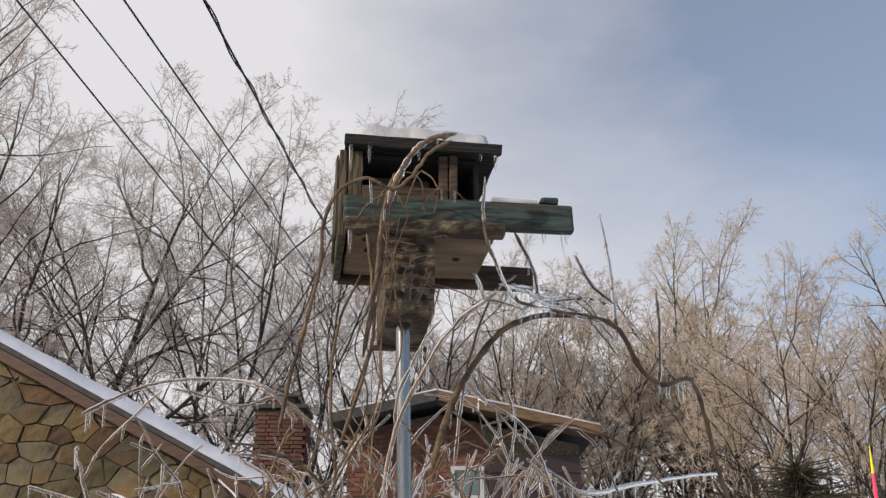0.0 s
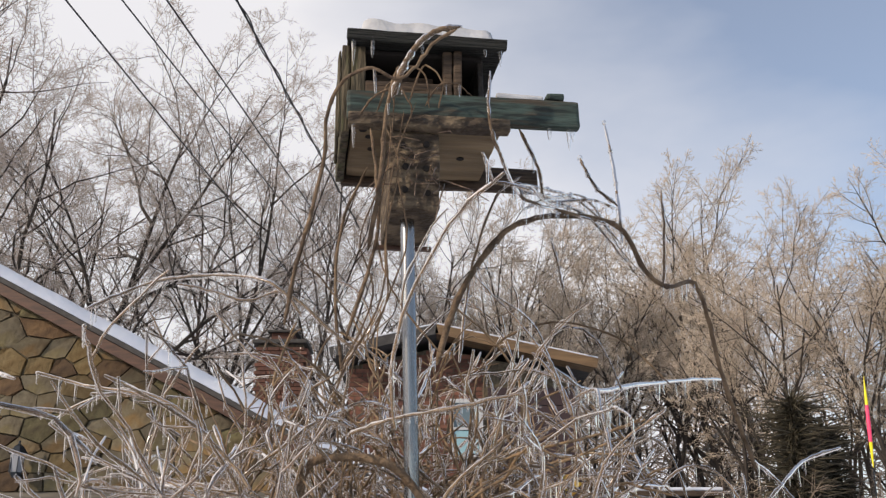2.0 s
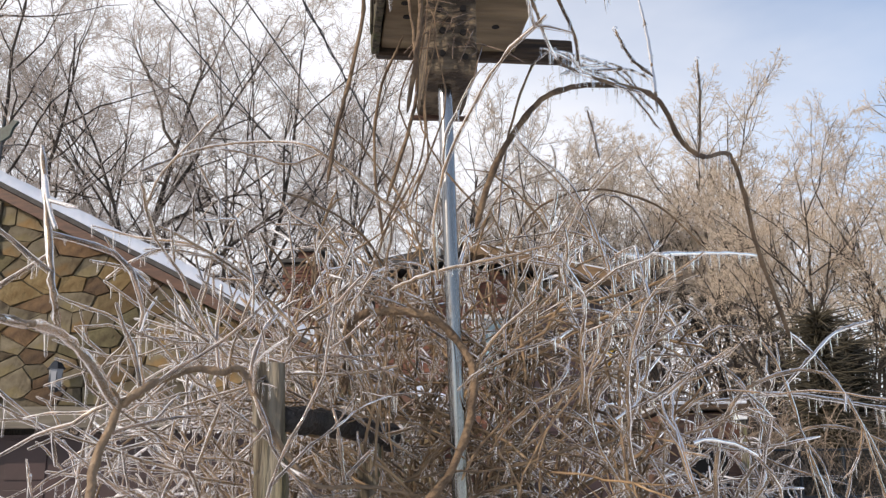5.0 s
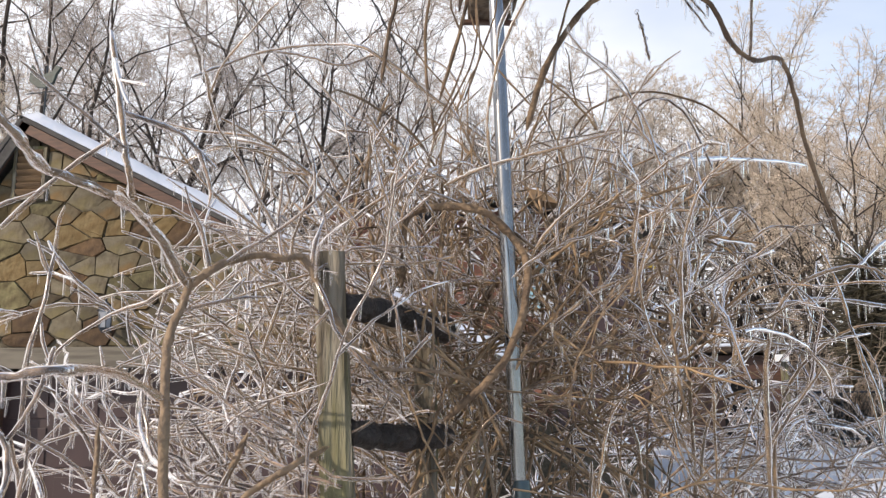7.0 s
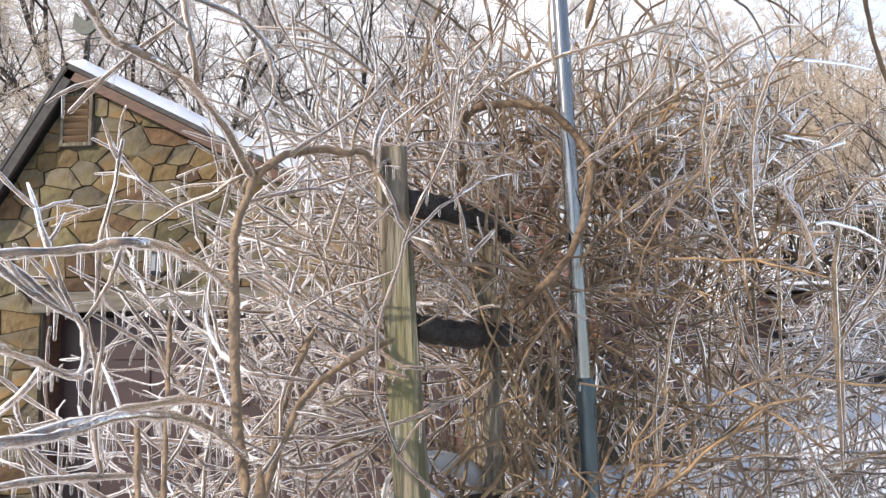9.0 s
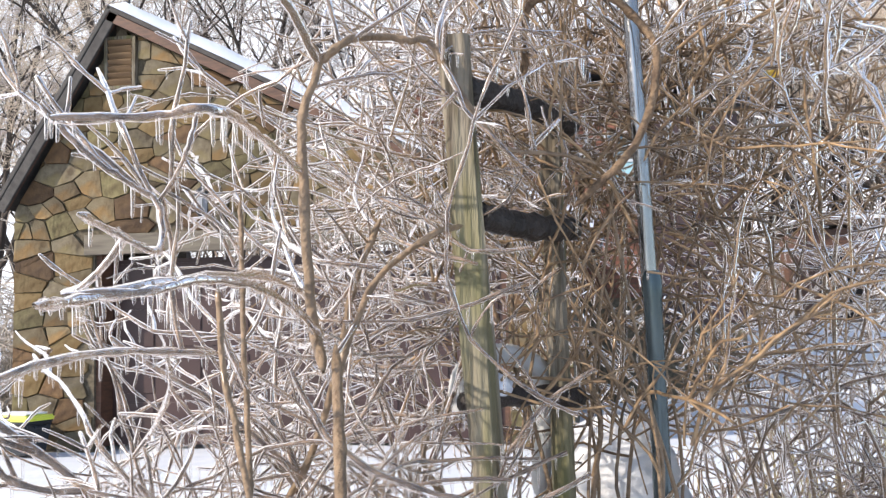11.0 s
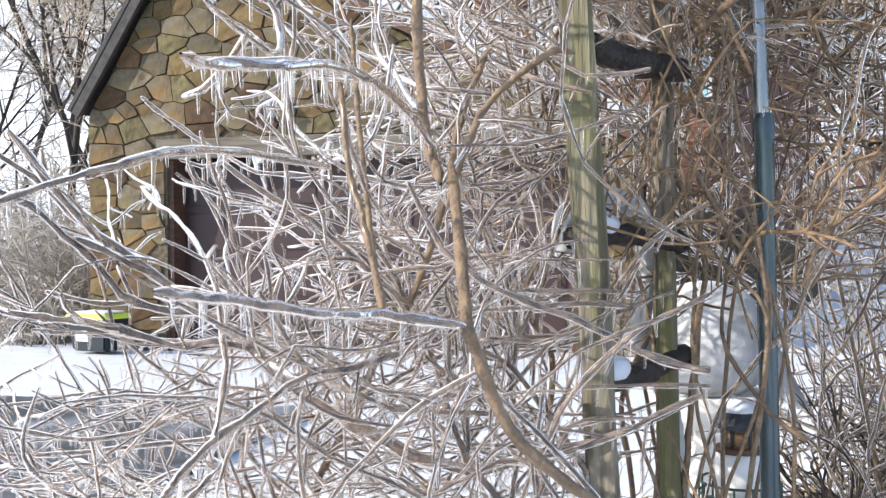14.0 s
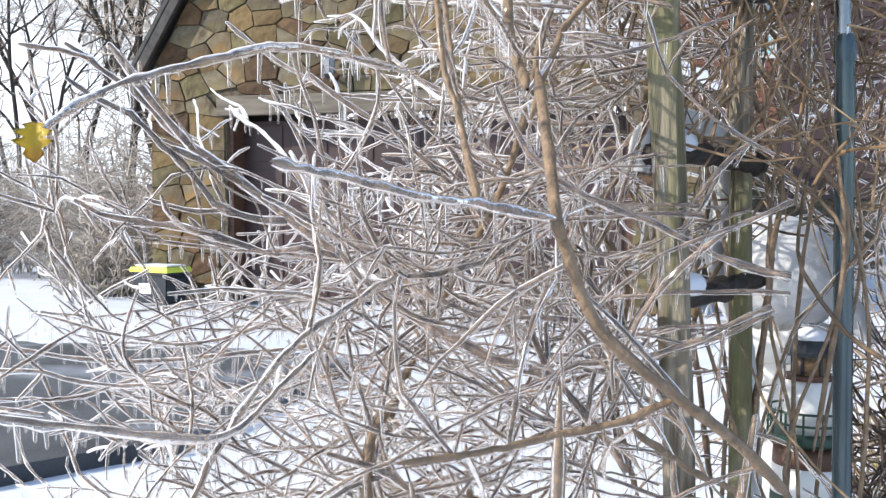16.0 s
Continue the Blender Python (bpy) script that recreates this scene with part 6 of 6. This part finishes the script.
def build_back_brush():
    s = Shrub("brush", "brown leafless brush behind the trellis", 24, BARK_RED, STEM_BARK)
    rnd = s.rnd
    for _ in range(150):
        p = (rnd.uniform(-0.5, 1.0), rnd.uniform(2.6, 3.3), rnd.uniform(0.0, 0.7))
        if abs(p[0] + 0.1) < 0.25:
            continue
        s.sprout(p, (rnd.gauss(0, 0.35), rnd.gauss(0, 0.25), 1), rnd.uniform(0.5, 0.9), rnd.uniform(0.0018, 0.003), (rnd.gauss(0, 0.02), 0, -0.01), 0.0005, 3, 0.1, 0.07)
    s.finish()


def build_undergrowth():
    # the dark bark colour carries the shade of this corner
    s = Shrub("undergrowth", "undergrowth beside the foot of the pole, coloured dark for deep shade", 25, SHADE_BARK, SHADE_BARK)
    rnd = s.rnd
    for _ in range(280):
        p = (rnd.uniform(0.03, 0.5), rnd.uniform(1.96, 2.6), rnd.uniform(0.0, 0.62))
        s.sprout(p, (rnd.gauss(0.1, 0.6), rnd.gauss(0, 0.25), 1), rnd.uniform(0.22, 0.42), rnd.uniform(0.002, 0.0038), (rnd.gauss(0, 0.05), 0, rnd.gauss(0, 0.02)), 0.0, 0, 0.07, 0.05)
    s.finish()


build_left_shrub()
build_vines()
build_undergrowth()
build_right_shrub()
build_back_brush()


def build_leaf(at, rz, rx, size, mat, label):
    """A curled dead leaf with a midrib fold and toothed rim."""
    rnd = random.Random(int(at[0] * 1000))
    bm = bmesh.new()
    n, rows = 9, []
    for k in range(n):
        s = k / (n - 1)
        w = size * 0.4 * math.sin(math.pi * min(1, s * 0.96 + 0.03)) ** 0.7 * (0.62 + 0.6 * (k % 2)) * rnd.uniform(0.8, 1.2)
        y, z = size * (s - 0.5), 0.25 * size * math.sin(s * 2.6)
        rows.append([bm.verts.new((x * w, y, z + abs(x) * w * 0.5 + rnd.gauss(0, size * 0.02))) for x in (-1, -0.5, 0, 0.5, 1)])
    for a, b in zip(rows, rows[1:]):
        for i in range(4):
            bm.faces.new((a[i], a[i + 1], b[i + 1], b[i]))
    r = bmesh.ops.solidify(bm, geom=bm.faces[:], thickness=0.0006)
    me = bpy.data.meshes.new("leaf")
    bm.to_mesh(me)
    bm.free()
    me.materials.append(mat)
    me.shade_smooth()
    ob = new("leaf", me)
    ob.matrix_world = pose(*at, rx, 0, rz)
    tagged(ob, label, "leaf")


build_leaf((-0.534, 1.0, 1.09), 30, 70, 0.021, LEAF, "yellow dead leaf caught on an iced twig")
build_leaf((0.198, 2.3, 1.615), 10, 60, 0.045, LEAF, "yellow-brown curled leaf caught in the vines")
build_leaf((0.152, 2.3, 1.58), 80, 80, 0.04, LEAF_TAN, "tan curled leaf caught in the vines")
build_leaf((0.12, 2.3, 1.66), 130, 50, 0.035, LEAF_TAN, "tan curled leaf caught in the vines")

# ---- stones of the garage front, last ----
def broken_stones(u0, u1, z0, z1, rnd):
    """Uneven polygons that fill a stretch of wall, each bounded by leaning joints half way to its neighbours."""
    seeds, z, row = [], z0 + 0.08, 0
    while z < z1:
        u = u0 + (0.15 if row % 2 else 0.02)
        while u < u1:
            if rnd.random() > 0.2:
                seeds.append((u + rnd.gauss(0, 0.06), z + rnd.gauss(0, 0.045)))
            u += rnd.uniform(0.15, 0.4)
        z += 0.195
        row += 1
    out = []
    for i, (a, b) in enumerate(seeds):
        poly = [(max(u0, a - 0.32), max(z0, b - 0.24)), (min(u1, a + 0.32), max(z0, b - 0.24)), (min(u1, a + 0.32), min(z1, b + 0.24)), (max(u0, a - 0.32), min(z1, b + 0.24))]
        for j, (c, d) in enumerate(seeds):
            if i != j and abs(c - a) < 0.7 and abs(d - b) < 0.5 and poly:
                w = 2.6                                    # joints count heights for more than widths, so that stones lie long
                nx, ny = c - a, (d - b) * w
                n = math.hypot(nx, ny)
                mid = (nx * (a + c) + ny * (b + d)) / 2
                poly = clip_poly(poly, nx / n, ny / n, mid / n - 0.002)
        if len(poly) > 2:
            out.append(poly)
    return out


def build_stones():
    rnd = random.Random(5)
    blocks = broken_stones(U0, U1, 0.0, 5.0, rnd)
    for poly in blocks:
        u, z = sum(p[0] for p in poly) / len(poly), sum(p[1] for p in poly) / len(poly)
        if any(d0 - 0.02 < u < d1 + 0.02 and z < h + 0.2 for d0, d1, h in DOORS):
            continue
        if -0.1 < u < 0.26 and 3.93 < z < 4.53:
            continue
        joint = 0.003
        poly = clip_poly(poly, SLOPE, 1, APEX_Z + SLOPE * APEX_U - 0.175)
        poly = clip_poly(poly, -STEEP, 1, APEX_Z - STEEP * APEX_U - 0.31)
        for d0, d1, h in DOORS:
            if z > h and d0 - 0.1 < u < d1 + 0.1:
                poly = clip_poly(poly, 0, -1, -(h + 0.21))
            elif u < d0 and z < h + 0.2:
                poly = clip_poly(poly, 1, 0, d0 - 0.01)
            elif u > d1 and z < h + 0.2:
                poly = clip_poly(poly, -1, 0, -(d1 + 0.01))
        if 3.9 < z < 4.8 and len(poly) > 2:
            if u < -0.1:
                poly = clip_poly(poly, 1, 0, -0.115)
            elif u > 0.25:
                poly = clip_poly(poly, -1, 0, -0.265)
            elif z < 3.95:
                poly = clip_poly(poly, 0, 1, 3.92)
        if len(poly) < 3:
            continue
        cx, cy = sum(p[0] for p in poly) / len(poly), sum(p[1] for p in poly) / len(poly)
        size = max(max(abs(p[0] - cx), abs(p[1] - cy)) for p in poly)
        if size < 0.04:
            continue
        s = 1 - joint / size
        poly = [(cx + (p[0] - cx) * s + rnd.uniform(-0.008, 0.007), cy + (p[1] - cy) * s + rnd.uniform(-0.008, 0.007)) for p in poly]
        verts, faces, at = stone_mesh(poly, rnd.uniform(0.014, 0.034), rnd)
        mat = rnd.choice((STONE, STONE, STONE, STONE_GREY, STONE_GREY, STONE_GREY, STONE_OLIVE, STONE_OLIVE, STONE_RUST, STONE_GOLD, STONE_GOLD))
        ob = part("stone", mesh_from("stone", verts, faces, mat), mat, garage_wall)
        ob.location = (at[0], -0.006, at[1])


build_stones()
